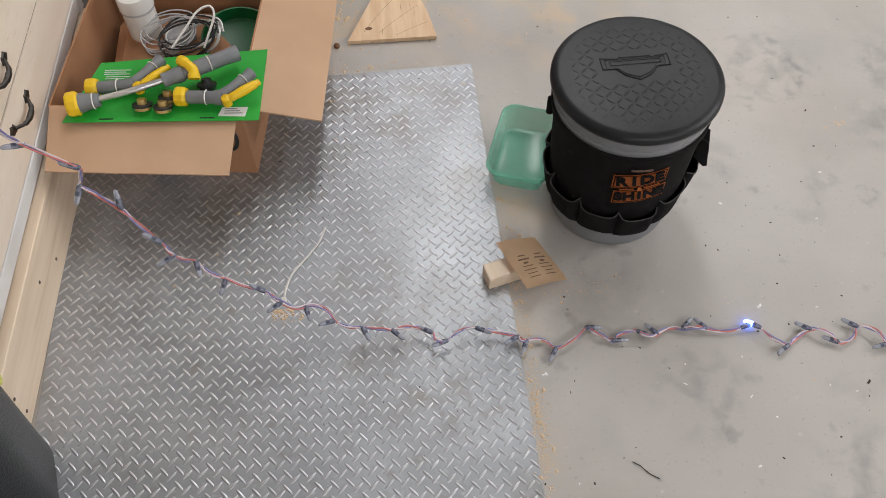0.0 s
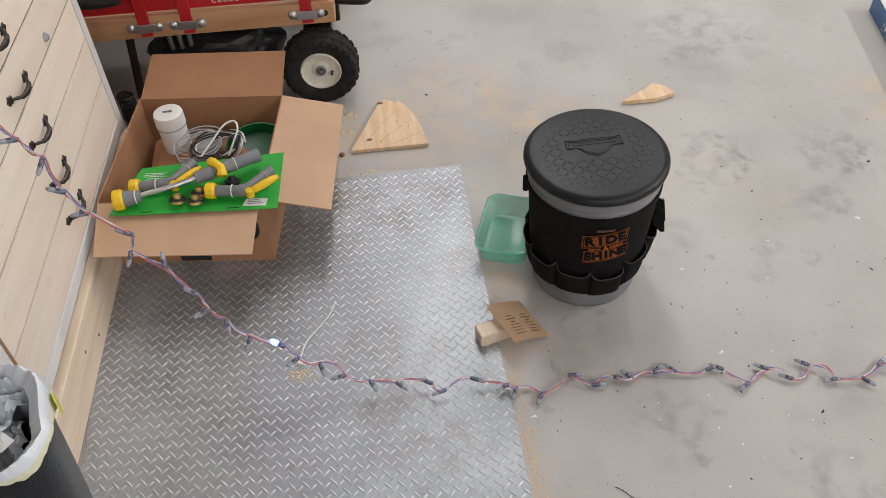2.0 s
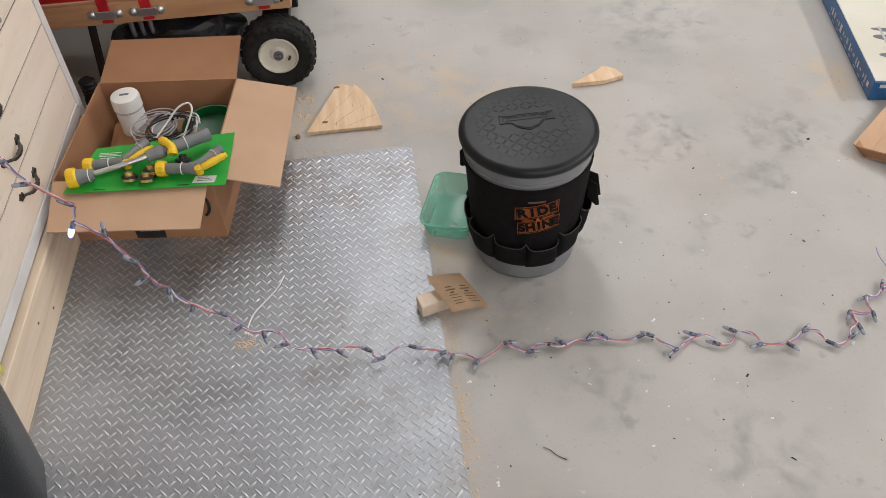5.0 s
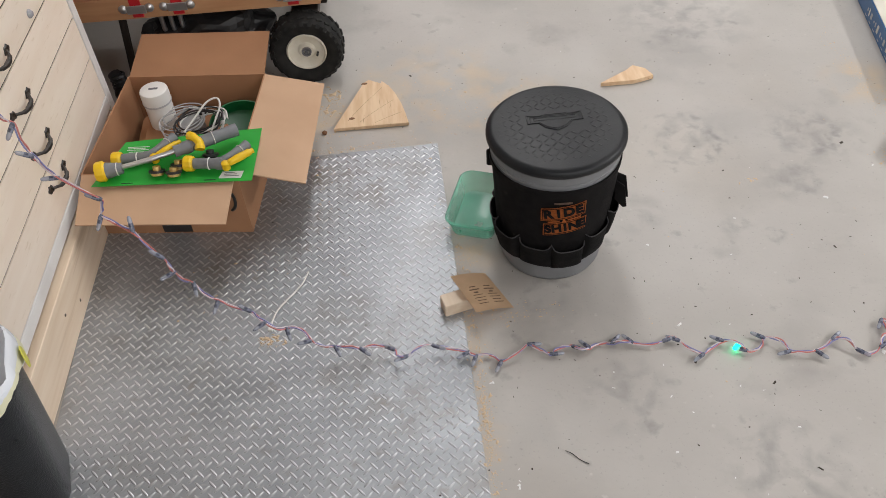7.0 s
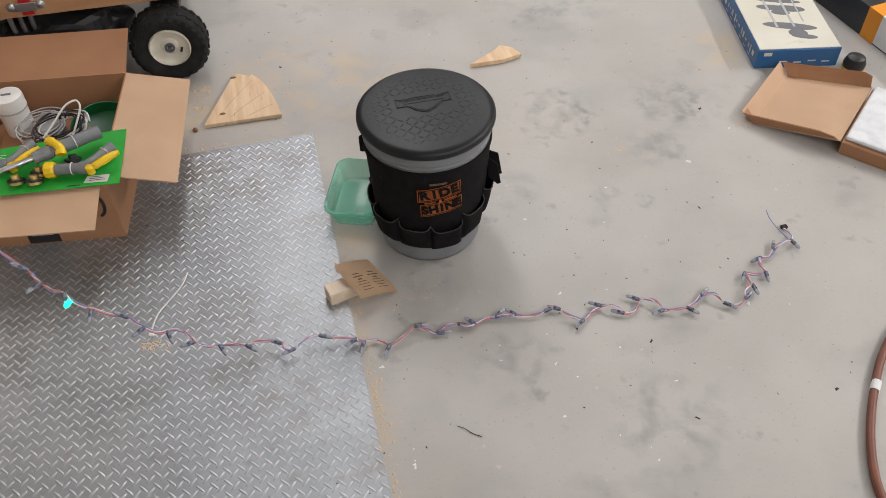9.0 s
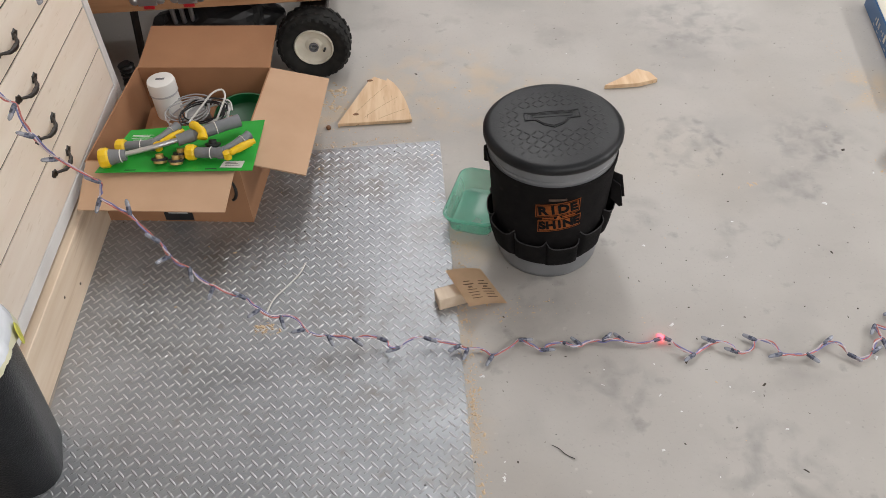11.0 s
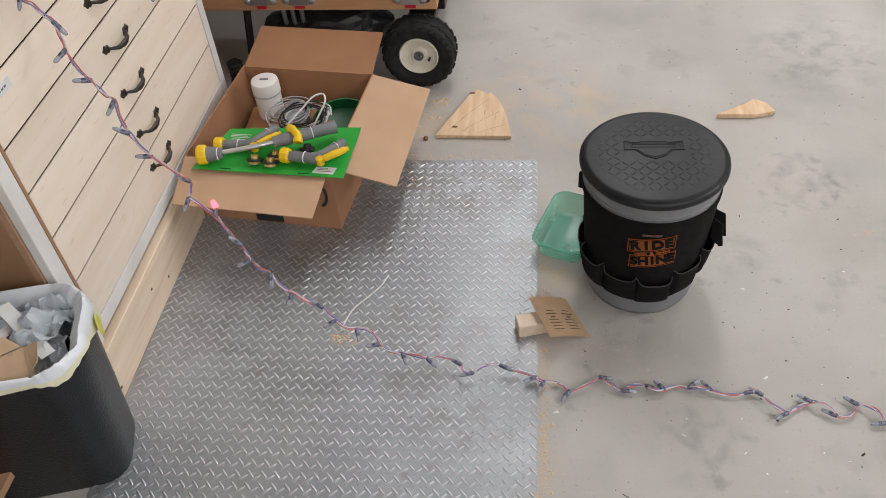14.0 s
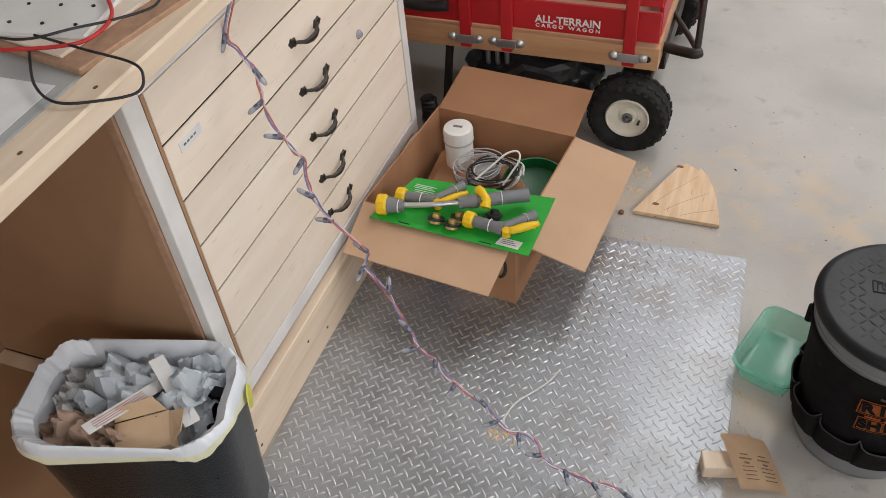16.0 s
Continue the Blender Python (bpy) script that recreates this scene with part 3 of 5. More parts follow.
# ---- waste bin ----
def waste_bin():
    t = thing("waste_bin", pose(-1.040, -1.000, 0, 0, 0, 15), "black plastic waste bin with a white liner, full of scrap", "waste bin")
    H, W, D = 0.40, 0.385, 0.235
    base = lambda s, z, r: [(x * s, y * s, z) for x, y in ring_shape(W, D, r)]
    part("shell", stack([base(0.80, 0.0, 0.07), base(0.81, 0.004, 0.07), base(0.97, H - 0.03, 0.085), base(1.0, H - 0.028, 0.085), base(1.0, H, 0.085),
                         base(0.97, H, 0.085), base(0.95, H - 0.02, 0.085), base(0.79, 0.01, 0.07)]), CANPL, t, smooth=True)
    # thin film: down the inside in broad folds, over the rim, and an outer skirt that ends in a cream hem
    prof = [(0.78, 0.22), (0.82, 0.27), (0.86, 0.32), (0.895, 0.36), (0.925, H - 0.015), (0.955, H + 0.004), (0.985, H + 0.009), (1.008, H + 0.006), (1.022, H - 0.004), (1.030, H - 0.016), (1.036, H - 0.026), (1.040, H - 0.038)]
    rings = []
    out = ring_shape(W, D, 0.085, 40)
    for k, (s, z) in enumerate(prof):
        ring = []
        for i, (x, y) in enumerate(out):
            a = math.atan2(y, x)
            ca, sa = math.cos(a), math.sin(a)
            broad = noise.noise(Vector((ca * 2.6, sa * 2.6, k * 0.10 + 1.0)))
            pleat = 0.5 - abs(noise.noise(Vector((ca * 7.0, sa * 7.0, k * 0.12 + 5.0)))) * 1.6
            fine = noise.noise(Vector((ca * 22.0, sa * 22.0, k * 0.5)))
            inside = 1.0 if k < 5 else 0.25
            skirt = max(0, k - 7) / 4
            drop = (0.044 * noise.noise(Vector((ca * 1.7 + 7, sa * 1.7, 0.0))) + 0.012 * noise.noise(Vector((ca * 4.0, sa * 4.0 + 9, 0.0)))) * skirt
            lift = 0.034 * abs(noise.noise(Vector((ca * 2.4, sa * 2.4, 2.0)))) * (1.0 if 4 <= k <= 8 else 0.3) + 0.005 * fine
            q = s + inside * (0.030 * broad - 0.022 * pleat) + 0.004 * fine + 0.010 * skirt * (0.5 + broad)
            if k < 5:
                q = min(q, 0.80 + 0.36 * (z - 0.22))
            ring.append((x * q, y * q, z + drop + lift))
        rings.append(ring)
    lin = part("liner", stack(rings[:10], close_bottom=True), LINER, t, "crumpled white plastic liner folded over the rim", True)
    hem = rings[9:] + [[(x * 0.992, y * 0.992, z - 0.001) for x, y, z in rings[-1]]]
    part("hem", stack(hem, close_bottom=False), LINERHEM, lin, "cream drawstring hem", True)
    for x, y, r in ((0.197, 0.02, 10), (-0.197, -0.03, 190)):
        part("tie_handle", lathe([(0, 0.003), (0.018, 0.002), (0.02, 0)], 16, None, pose(x * 1.04, y, H - 0.03, 0, 90, r) @ Matrix.Diagonal((1.3, 1, 1, 1))), YELLOWTIE, t, "yellow drawstring tab")
    # scrap inside
    def crumple(w, d, h, seed, cells=26):
        b = bmesh.new()
        rows = []
        for i in range(cells + 1):
            row = []
            for j in range(cells + 1):
                u, v = i / cells * 2 - 1, j / cells * 2 - 1
                p = Vector((u * 1.9 + v * 0.7 + seed, v * 0.8 - u * 0.2, seed * 0.37))
                fold = abs(noise.noise(p * 1.1)) * 2.0 + abs(noise.noise(p * 2.6 + Vector((4, 1, 2)))) * 0.9 + 0.03 * noise.noise(p * 6)
                edge = 1 + 0.22 * noise.noise(Vector((math.atan2(v, u) * 2, seed, 0)))
                sq = max(abs(u), abs(v)) / max(1e-6, math.hypot(u, v)) * 0.5 + 0.5
                row.append(b.verts.new((u * w / 2 * edge * sq + 0.006 * noise.noise(p * 3), v * d / 2 * edge * sq + 0.006 * noise.noise(p * 3 + Vector((9, 0, 0))), h * (fold - 0.75 * (u * u + v * v) + 0.3))))
            rows.append(row)
        for i in range(cells):
            for j in range(cells):
                b.faces.new((rows[i][j], rows[i + 1][j], rows[i + 1][j + 1], rows[i][j + 1]))
        bmesh.ops.solidify(b, geom=list(b.faces), thickness=0.0008)
        return b
    part("scrap_fill", crumple(0.32, 0.19, 0.05, 3), BLACKPL, t, "dark rubbish under the paper", False, pose(0, 0, 0.305))
    for x, y, z, w, d, h, rz, sd, m_, nm, lb in (
            (-0.02, 0.04, 0.335, 0.15, 0.09, 0.045, 10, 4, PAPERBLUE, "rag", "crumpled pale blue paper towel"), (0.09, 0.03, 0.335, 0.12, 0.07, 0.04, 50, 6, PAPERBLUE, "rag", "crumpled pale blue paper towel"),
            (-0.10, 0.03, 0.325, 0.09, 0.08, 0.05, 0, 7, PAPER, "tissue", "crumpled white tissue"), (-0.10, -0.05, 0.315, 0.14, 0.07, 0.04, -15, 9, BROWNPAPER, "brown_paper", "crumpled brown paper"),
            (-0.03, -0.065, 0.315, 0.08, 0.06, 0.05, 30, 12, BROWNPAPER, "brown_paper", "crumpled brown paper"), (0.105, -0.02, 0.315, 0.06, 0.08, 0.03, 0, 15, LINER, "plastic_film", "clear plastic film")):
        part(nm, crumple(w * 1.25, d * 1.3, h, sd, 17), m_, t, lb, True, pose(x, y, z + 0.034, 8, -6, rz))
    carton = part("scrap_box", block(-0.05, 0.05, -0.032, 0.032, 0, 0.045, 0.001), KRAFT, t, "small brown carton with a torn flap", m=pose(0.045, -0.060, 0.345, 14, -8, 12))
    part("flap", slab([(0.050, -0.030, 0.046), (0.050, 0.030, 0.046), (0.082, 0.020, 0.060), (0.076, -0.022, 0.064)], 0.0015), KRAFT, carton)
    part("flap", slab([(-0.048, 0.033, 0.046), (0.046, 0.033, 0.046), (0.030, 0.052, 0.070), (-0.040, 0.050, 0.066)], 0.0015), KRAFT, carton)
    part("strip", block(-0.085, 0.085, -0.013, 0.013, 0, 0.001), PAPER, t, "white printed paper strip", m=pose(0.010, -0.022, 0.408, 4, 10, 52))
    for q in range(4):
        part("print_bar", block(-0.07, 0.03, -0.009 + q * 0.005, -0.0075 + q * 0.005, 0.0012, 0.0016), PINKINK, t, m=pose(0.010, -0.022, 0.408, 4, 10, 52))
    part("strip", block(-0.075, 0.075, -0.014, 0.014, 0, 0.001), PAPER, t, "white printed paper strip", m=pose(0.080, 0.008, 0.404, -4, 14, -52))


LINERHEM = mat("liner_hem", (0.74, 0.73, 0.55), 0.4, color2=(0.68, 0.66, 0.46), scale=12, bump=0.3, bump_scale=60)
PINKINK = mat("pink_ink", (0.50, 0.22, 0.22), 0.7)
YELLOWTIE = mat("yellow_tab", (0.62, 0.60, 0.10), 0.5)
PAPERBLUE = mat("blue_towel", (0.84, 0.89, 0.93), 0.8, color2=(0.78, 0.84, 0.89), scale=30)
BROWNPAPER = mat("brown_paper", (0.74, 0.55, 0.43), 0.8, color2=(0.64, 0.45, 0.34), scale=30)
waste_bin()


# ---- cardboard box ----
BOXM = pose(-0.53, -0.281, 0.004, 0, 0, -7.6)   # near right bottom corner; x runs back to the left, y away


def cardboard_box():
    t = thing("cardboard_box", BOXM, "open brown cardboard shipping box with its flaps folded out", "box")
    W, D, H, k = 0.405, 0.43, 0.213, 0.004
    part("bottom", block(-W, 0, 0, D, 0, k), CARD, t)
    part("front_wall", block(-W, 0, 0, k, k, H), CARD, t)
    # back and left walls: interior shade put into the colour by the darker card
    part("back_wall", block(-W, 0, D - k, D, k, H), CARD, t)
    part("right_wall", block(-k, 0, k, D - k, k, H), CARD, t)
    part("left_wall", block(-W, -W + k, k, D - k, k, H), CARD, t)
    inv = BOXM.inverted()
    L = lambda x, y, z: inv @ Vector((x, y, z))
    part("front_flap", slab([(-W + 0.003, 0, H), (-0.003, 0, H), L(-0.552, -0.432, 0.187), L(-0.925, -0.383, 0.190)], k), CARD_IN, t)
    part("right_flap", slab([(0, 0.004, H), (0, D - 0.004, H), L(-0.312, 0.147, 0.160), L(-0.364, -0.272, 0.150)], k), CARD_IN, t)
    part("back_flap", slab([(-0.004, D, H), (-W + 0.004, D, H), (-W + 0.012, D + 0.150, H + 0.045), (-0.006, D + 0.150, H + 0.045)], k), CARD, t)
    part("left_flap", slab([(-W, D - 0.01, H), (-W, 0.06, H), (-W - 0.012, 0.07, H - 0.07), (-W - 0.012, D - 0.02, H - 0.07)], 0.003), CARD, t)
    tape = part("tape", block(-0.245, -0.165, -0.0008, -0.0002, k, 0.12), BLACKPL, t, "glossy black printed tape")
    part("print_bar", block(-0.232, -0.178, -0.0012, -0.0008, 0.03, 0.036), CABLEGREY, tape)
    a = [(-0.048 + 0.024 * math.cos(radians(q)), 0.12 + 0.04 * math.sin(radians(q))) for q in range(-70, 100, 12)]
    part("print_mark", cord([(x, -0.0006, z) for x, z in a], 0.0045, 5), BLACKTAPE, t, "black printed curved mark")


cardboard_box()


def hose_nozzle(parent, m):
    """A grey pistol nozzle with yellow collar and trigger, barrel along x."""
    bar = part("barrel", lathe([(0, 0), (0.013, 0), (0.014, 0.004), (0.0135, 0.055), (0.016, 0.060), (0.016, 0.075), (0, 0.078)], 20, None, m @ pose(0, 0, 0, 0, 90, 0)), NOZZLE, parent, "grey rubber barrel", True)
    part("collar", lathe([(0, -0.024), (0.0185, -0.024), (0.0205, -0.020), (0.0205, -0.006), (0.0185, 0.0), (0, 0.0)], 10, None, m @ pose(0, 0, 0, 0, 90, 0)), YELLOW, bar, "yellow ribbed collar", False)
    grip = part("grip", cord([(0.064, 0, 0), (0.088, 0.020, 0.001), (0.112, 0.052, 0.003), (0.124, 0.070, 0.004)], [0.013, 0.0135, 0.0135, 0.0125, 0.0135], 14), NOZZLE, parent, "grey rubber grip", True, m)
    trig = part("trigger", cord([(0.086, -0.012, 0.006), (0.104, -0.004, 0.012), (0.130, 0.018, 0.014), (0.148, 0.034, 0.014)], [0.007, 0.0095, 0.0105, 0.0095, 0.007], 10), YELLOW, parent, "yellow trigger lever", True, m)
    part("pivot", lathe([(0, -0.011), (0.010, -0.011), (0.011, 0.008), (0.006, 0.011), (0, 0.011)], 14, None, pose(0.086, -0.011, 0.004)), YELLOW, trig, smooth=True)
    part("tie", lathe([(0.0145, -0.0015), (0.0165, 0), (0.0145, 0.0015)], 18, None, m @ pose(0.040, 0, 0, 0, 90, 0)), CABLEWHITE, bar, "white cable tie")
    part("tie", lathe([(0.0145, -0.0015), (0.0165, 0), (0.0145, 0.0015)], 18, None, pose(0.110, 0.048, 0.002, 0, 90, 52)), CABLEWHITE, grip, "white cable tie")


def nozzle_card():
    # card lies on the box's near rim and right rim
    O = Vector((-0.893, -0.281, 0.2205))
    m = basis(O, (0.406, -0.039, 0.0), (0.03, 0.2, 0))
    t = thing("nozzle_set", m, "grey and yellow garden hose nozzles on a green backing card", "hose nozzles")
    card = part("card", slab([(0, 0, 0), (0.408, 0, 0), (0.404, 0.208, 0), (0.045, 0.172, 0.0)], 0.0015), GREENCARD, t, "bright green printed card")
    for y0, n in ((0.148, 3), (0.128, 4)):
        for k in range(n):
            part("print_bar", block(0.058 + 0.006 * (n - 3), 0.115 - 0.01 * (k % 2), y0 - k * 0.006, y0 + 0.002 - k * 0.006, 0.0002, 0.0006), PAPER, card)
    for x in (0.075, 0.285):
        part("slot", block(x, x + 0.03, 0.006, 0.009, 0.0002, 0.0006), BLACKTAPE, card)
    st = part("sticker", slab([(0.322, 0.012, 0.0012), (0.378, 0.010, 0.0012), (0.382, 0.036, 0.0012), (0.328, 0.036, 0.0012)], 0.001), PAPER, card, "white price sticker")
    for k in range(3):
        part("print_bar", block(0.334, 0.372 - 0.006 * k, 0.018 + 0.006 * k, 0.020 + 0.006 * k, 0.0013, 0.0016), GREYINK, st)
    hose_nozzle(t, pose(0.066, 0.078, 0.020, 0, 0, 4))
    hose_nozzle(t, pose(0.258, 0.047, 0.022, 0, 0, -3))
    # spray wand
    w = part("wand_head", lathe([(0, 0), (0.020, 0), (0.021, 0.006), (0.016, 0.030), (0.014, 0.045), (0, 0.046)], 20, None, pose(0.034, 0.030, 0.024, 0, 90, 12)), NOZZLE, t, "grey spray head", True)
    part("collar", lathe([(0, -0.020), (0.024, -0.020), (0.026, -0.015), (0.026, 0.0), (0.022, 0.005), (0, 0.005)], 10, None, pose(0.034, 0.030, 0.024, 0, 90, 12)), YELLOW, w, "yellow ribbed collar")
    part("wand_tube", cord([(0.072, 0.038, 0.026), (0.13, 0.049, 0.034), (0.18, 0.066, 0.038), (0.215, 0.085, 0.038)], 0.0068, 12), ALU, t, "bare aluminium wand tube", True)
    hg = part("wand_grip", cord([(0.205, 0.080, 0.036), (0.24, 0.098, 0.037), (0.262, 0.108, 0.038), (0.31, 0.135, 0.038), (0.352, 0.160, 0.036)], [0.015, 0.017, 0.014, 0.0165, 0.0165, 0.016, 0.017], 16), NOZZLE, t, "grey rubber wand grip", True)
    part("valve", cord([(0.240, 0.122, 0.052), (0.256, 0.108, 0.056), (0.270, 0.095, 0.050), (0.272, 0.080, 0.040)], [0.012, 0.010, 0.011, 0.013], 12), YELLOW, hg, "yellow thumb valve", True)
    part("tie", lathe([(0.0165, -0.0015), (0.0185, 0), (0.0165, 0.0015)], 18, None, pose(0.296, 0.127, 0.038, 0, 90, 29)), CABLEWHITE, hg, "white cable tie")
    part("tie", lathe([(0.0155, -0.0015), (0.0175, 0), (0.0155, 0.0015)], 18, None, pose(0.066, 0.036, 0.024, 0, 90, 12)), CABLEWHITE, w, "white cable tie")
    for x, y, up in ((0.164, 0.030, 0), (0.208, 0.024, 0), (0.214, 0.052, 0), (0.290, 0.086, 1)):
        c = part("coupling", lathe([(0, 0.0), (0.013, 0.0), (0.0135, 0.006), (0.008, 0.008), (0.008, 0.018), (0, 0.018)], 18, None, pose(x, y, 0.004, -28, 0, 0) @ Matrix.Scale(1.25, 4)), BLACKPL if up else BRASS, t, "black washer coupling" if up else "brass hose coupling", True)
        part("washer", lathe([(0.008, 0.006), (0.0165, 0.006), (0.0165, 0.010), (0.008, 0.010)], 18, None, pose(x, y, 0.004, -28, 0, 0) @ Matrix.Scale(1.25, 4)), BLACKPL, c, "black rubber washer", True)


nozzle_card()


def box_contents():
    t = thing("pvc_tube", pose(-0.782, 0.092, 0.008, 0, 0, 0) @ Matrix.Diagonal((1.06, 1.06, 0.94, 1)), "white plastic tube with a capped top, standing in the box", "tube")
    part("tube", lathe([(0, 0), (0.036, 0), (0.036, 0.20), (0.038, 0.202), (0.038, 0.235), (0.036, 0.243), (0.030, 0.246), (0, 0.246)], 32), PVC, t, smooth=True)
    part("cap_print", block(-0.012, 0.012, -0.004, 0.004, 0.246, 0.2466), GREYINK, t)
    part("seam", lathe([(0.0383, 0.200), (0.0388, 0.203), (0.0383, 0.206)], 32), CABLEGREY, t)
    t = thing("green_tin", pose(-0.565, 0.045, 0.010, 12, 7, 0), "round dark green plastic lid stored in the box", "lid")
    part("dish", lathe([(0, 0.10), (0.075, 0.10), (0.082, 0.104), (0.088, 0.135), (0.092, 0.135), (0.086, 0.098), (0.06, 0.0), (0, 0)], 40), GREENTIN, t, smooth=True)
    t = thing("power_adapter", pose(-0.69, 0.06, 0.115, 10, -15, 20), "grey plastic mains adapter lying among cables", "adapter")
    part("body", block(-0.03, 0.03, -0.022, 0.022, 0, 0.05, 0.006, seg=2), CABLEGREY, t)
    rnd = random.Random(11)
    for nm, mm, c0, rr, lab, n in (("white_cable", CABLEWHITE, (-0.650, 0.02, 0.160), 0.0024, "coiled white cable stuffed in the box", 6), ("grey_cable", CABLEGREY, (-0.705, 0.035, 0.168), 0.0018, "coiled grey cable stuffed in the box", 9),
                                   ("black_cable", BLACKPL, (-0.66, 0.01, 0.170), 0.0022, "black lead among the cables in the box", 7)):
        t = thing(nm, pose(*c0), lab, "cable")
        pts = []
        for k in range(n * 6):
            a = k * 2 * math.pi / 8.5 + rnd.uniform(-0.15, 0.15)
            r = 0.062 + 0.012 * math.sin(k * 0.7)
            pts.append((r * math.cos(a) * 1.05, r * 0.62 * math.sin(a) + 0.012 * math.sin(k * 0.3), 0.020 * math.sin(a * 1.0 + 0.8) + 0.014 * math.sin(k * 0.37) - 0.010))
        part("cord", cord(pts, rr, 7, n=4), mm, t, smooth=True)
    t = thing("white_cable", pose(0, 0, 0), "loop of white cable rising out of the box", "cable")
    part("cord", cord([(-0.70, -0.03, 0.17), (-0.665, 0.01, 0.192), (-0.635, 0.04, 0.212), (-0.607, 0.05, 0.216), (-0.598, 0.03, 0.205), (-0.615, 0.0, 0.178), (-0.63, -0.02, 0.155)], 0.0028, 8), CABLEWHITE, t, smooth=True)
    t = thing("paper_packing", pose(-0.73, -0.06, 0.01), "brown packing paper filling the bottom of the box", "packing")
    part("sheet", block(-0.13, 0.16, -0.13, 0.22, 0, 0.11, 0.03, seg=2), CARD, t)


box_contents()


# ---- bucket seat with tool cover ----
def bucket():
    t = thing("bucket_seat", pose(0.251, -0.443, 0) @ Matrix.Diagonal((1, 1, 0.968, 1)), "grey bucket with black padded lid and black canvas pocket cover", "bucket")
    part("pail", lathe([(0, 0.0), (0.120, 0.0), (0.124, 0.004), (0.126, 0.012), (0.128, 0.014), (0.1425, 0.322), (0.1500, 0.323), (0.1510, 0.327), (0.1500, 0.339), (0.1475, 0.341), (0.1475, 0.345), (0.1525, 0.347), (0.1530, 0.351), (0.1525, 0.354), (0.1500, 0.356), (0.1525, 0.358), (0.1525, 0.378), (0.147, 0.380), (0.0, 0.380)], 64), GREYPLASTIC, t, "grey plastic pail", True)
    cush = part("lid", lathe([(0.0, 0.380), (0.150, 0.380), (0.158, 0.382), (0.1625, 0.389), (0.1622, 0.397), (0.157, 0.4035), (0.145, 0.4068), (0.0, 0.410)], 72), RUBBER_LID, t, "padded black vinyl lid with tread relief", True)
    bm = bmesh.new()
    top_z = lambda x, y: 0.4099 - 0.0036 * (math.hypot(x, y) / 0.138) ** 2
    for i in range(-9, 10):
        for j in range(-9, 10):
            x, y = i * 0.0165, j * 0.0165
            if math.hypot(x, y) < 0.143 and not (abs(x) < 0.074 and -0.032 < y < 0.052):
                lathe([(0.0086, -0.0004), (0.0066, 0.0003), (0.0035, 0.0006), (0, 0.0007)], 10, bm, pose(x, y, top_z(x, y), 0, 0, 45 if (i + j) % 2 else -45) @ Matrix.Diagonal((1.0, 0.30, 1, 1)))
    part("tread_relief", bm, RUBBER_LID, cush, smooth=True)
    wing = [(-0.064, 0.052), (-0.030, 0.046), (-0.030, 0.050), (0.030, 0.050), (0.030, 0.046), (0.064, 0.052), (0.064, 0.022), (0.040, 0.022), (0.024, 0.002), (0.0, -0.010), (-0.024, 0.002), (-0.040, 0.022), (-0.064, 0.022)]
    for q, r in ((wing, 0.0014), ([(x * 0.88, 0.024 + (y - 0.024) * 0.80) for x, y in wing], 0.0010), ([(-0.048, 0.041), (0.048, 0.041), (0.048, 0.031), (-0.048, 0.031)], 0.0012)):
        part("emblem_ridge", cord([(x, y - 0.010, top_z(x, y) + 0.0004) for x, y in q + q[:1]], r, 6, raw=True), RUBBER_LID, cush, "embossed winged shield outline")
    # canvas cover
    n = 120

    def ring(z, r0, f):
        return [((r0 + f(2 * math.pi * k / n)) * math.cos(2 * math.pi * k / n), (r0 + f(2 * math.pi * k / n)) * math.sin(2 * math.pi * k / n), z) for k in range(n)]

    wob = lambda amp, ph: (lambda a: amp * math.sin(5 * a + ph) + amp * 0.5 * math.sin(11 * a + 2 * ph))
    rows = [(0.070, 0.1335, 0.0015), (0.10, 0.1385, 0.001), (0.17, 0.1425, 0.001), (0.25, 0.1465, 0.0016), (0.322, 0.1500, 0.0018), (0.336, 0.1530, 0.002), (0.336, 0.1512, 0.001)]
    cov = part("cover", stack([ring(z, r, wob(a, z * 9)) for z, r, a in rows], close_bottom=False), CANVAS, t, "black canvas tool cover", True)
    part("hem", lathe([(0.1520, 0.322), (0.1548, 0.324), (0.1552, 0.338), (0.1525, 0.341)], 72), CANVAS, cov, "stitched canvas hem", True)
    # hanging pockets round the lower half
    npk = 11
    for k in range(npk):
        a0 = 2 * math.pi * (k + 0.42) / npk
        half = math.pi / npk
        rings = []
        up = 0.055 * max(0.0, math.cos(a0 - 0.15)) ** 1.6 + 0.012 * max(0.0, -math.cos(a0))
        top = 0.150 + 0.004 * math.sin(k * 2.3) + up
        rr = random.Random(40 + k)
        bulge = 0.009 + rr.uniform(-0.003, 0.006) + 0.10 * up
        for z, f in ((0.064 + up * 0.8, 0.1), (0.070 + up * 0.8, 0.6), (0.090 + up, 0.9), (0.110 + up, 1.0), (top, 1.1)):
            o = []
            for q in range(13):
                u = q / 12 * 2 - 1
                a = a0 + u * half
                b_ = (1 - abs(u) ** 7) * bulge * f
                o.append(((0.1345 + 0.055 * z + b_) * math.cos(a), (0.1345 + 0.055 * z + b_) * math.sin(a), z - (0.012 * (1 - u ** 4) if z == top else 0)))
            inner = [(p[0] * 0.985, p[1] * 0.985, p[2]) for p in o[::-1]]
            rings.append(o + inner)
        part("pocket", stack(rings, close_bottom=True), CANVAS, cov, "gaping canvas pocket", True)
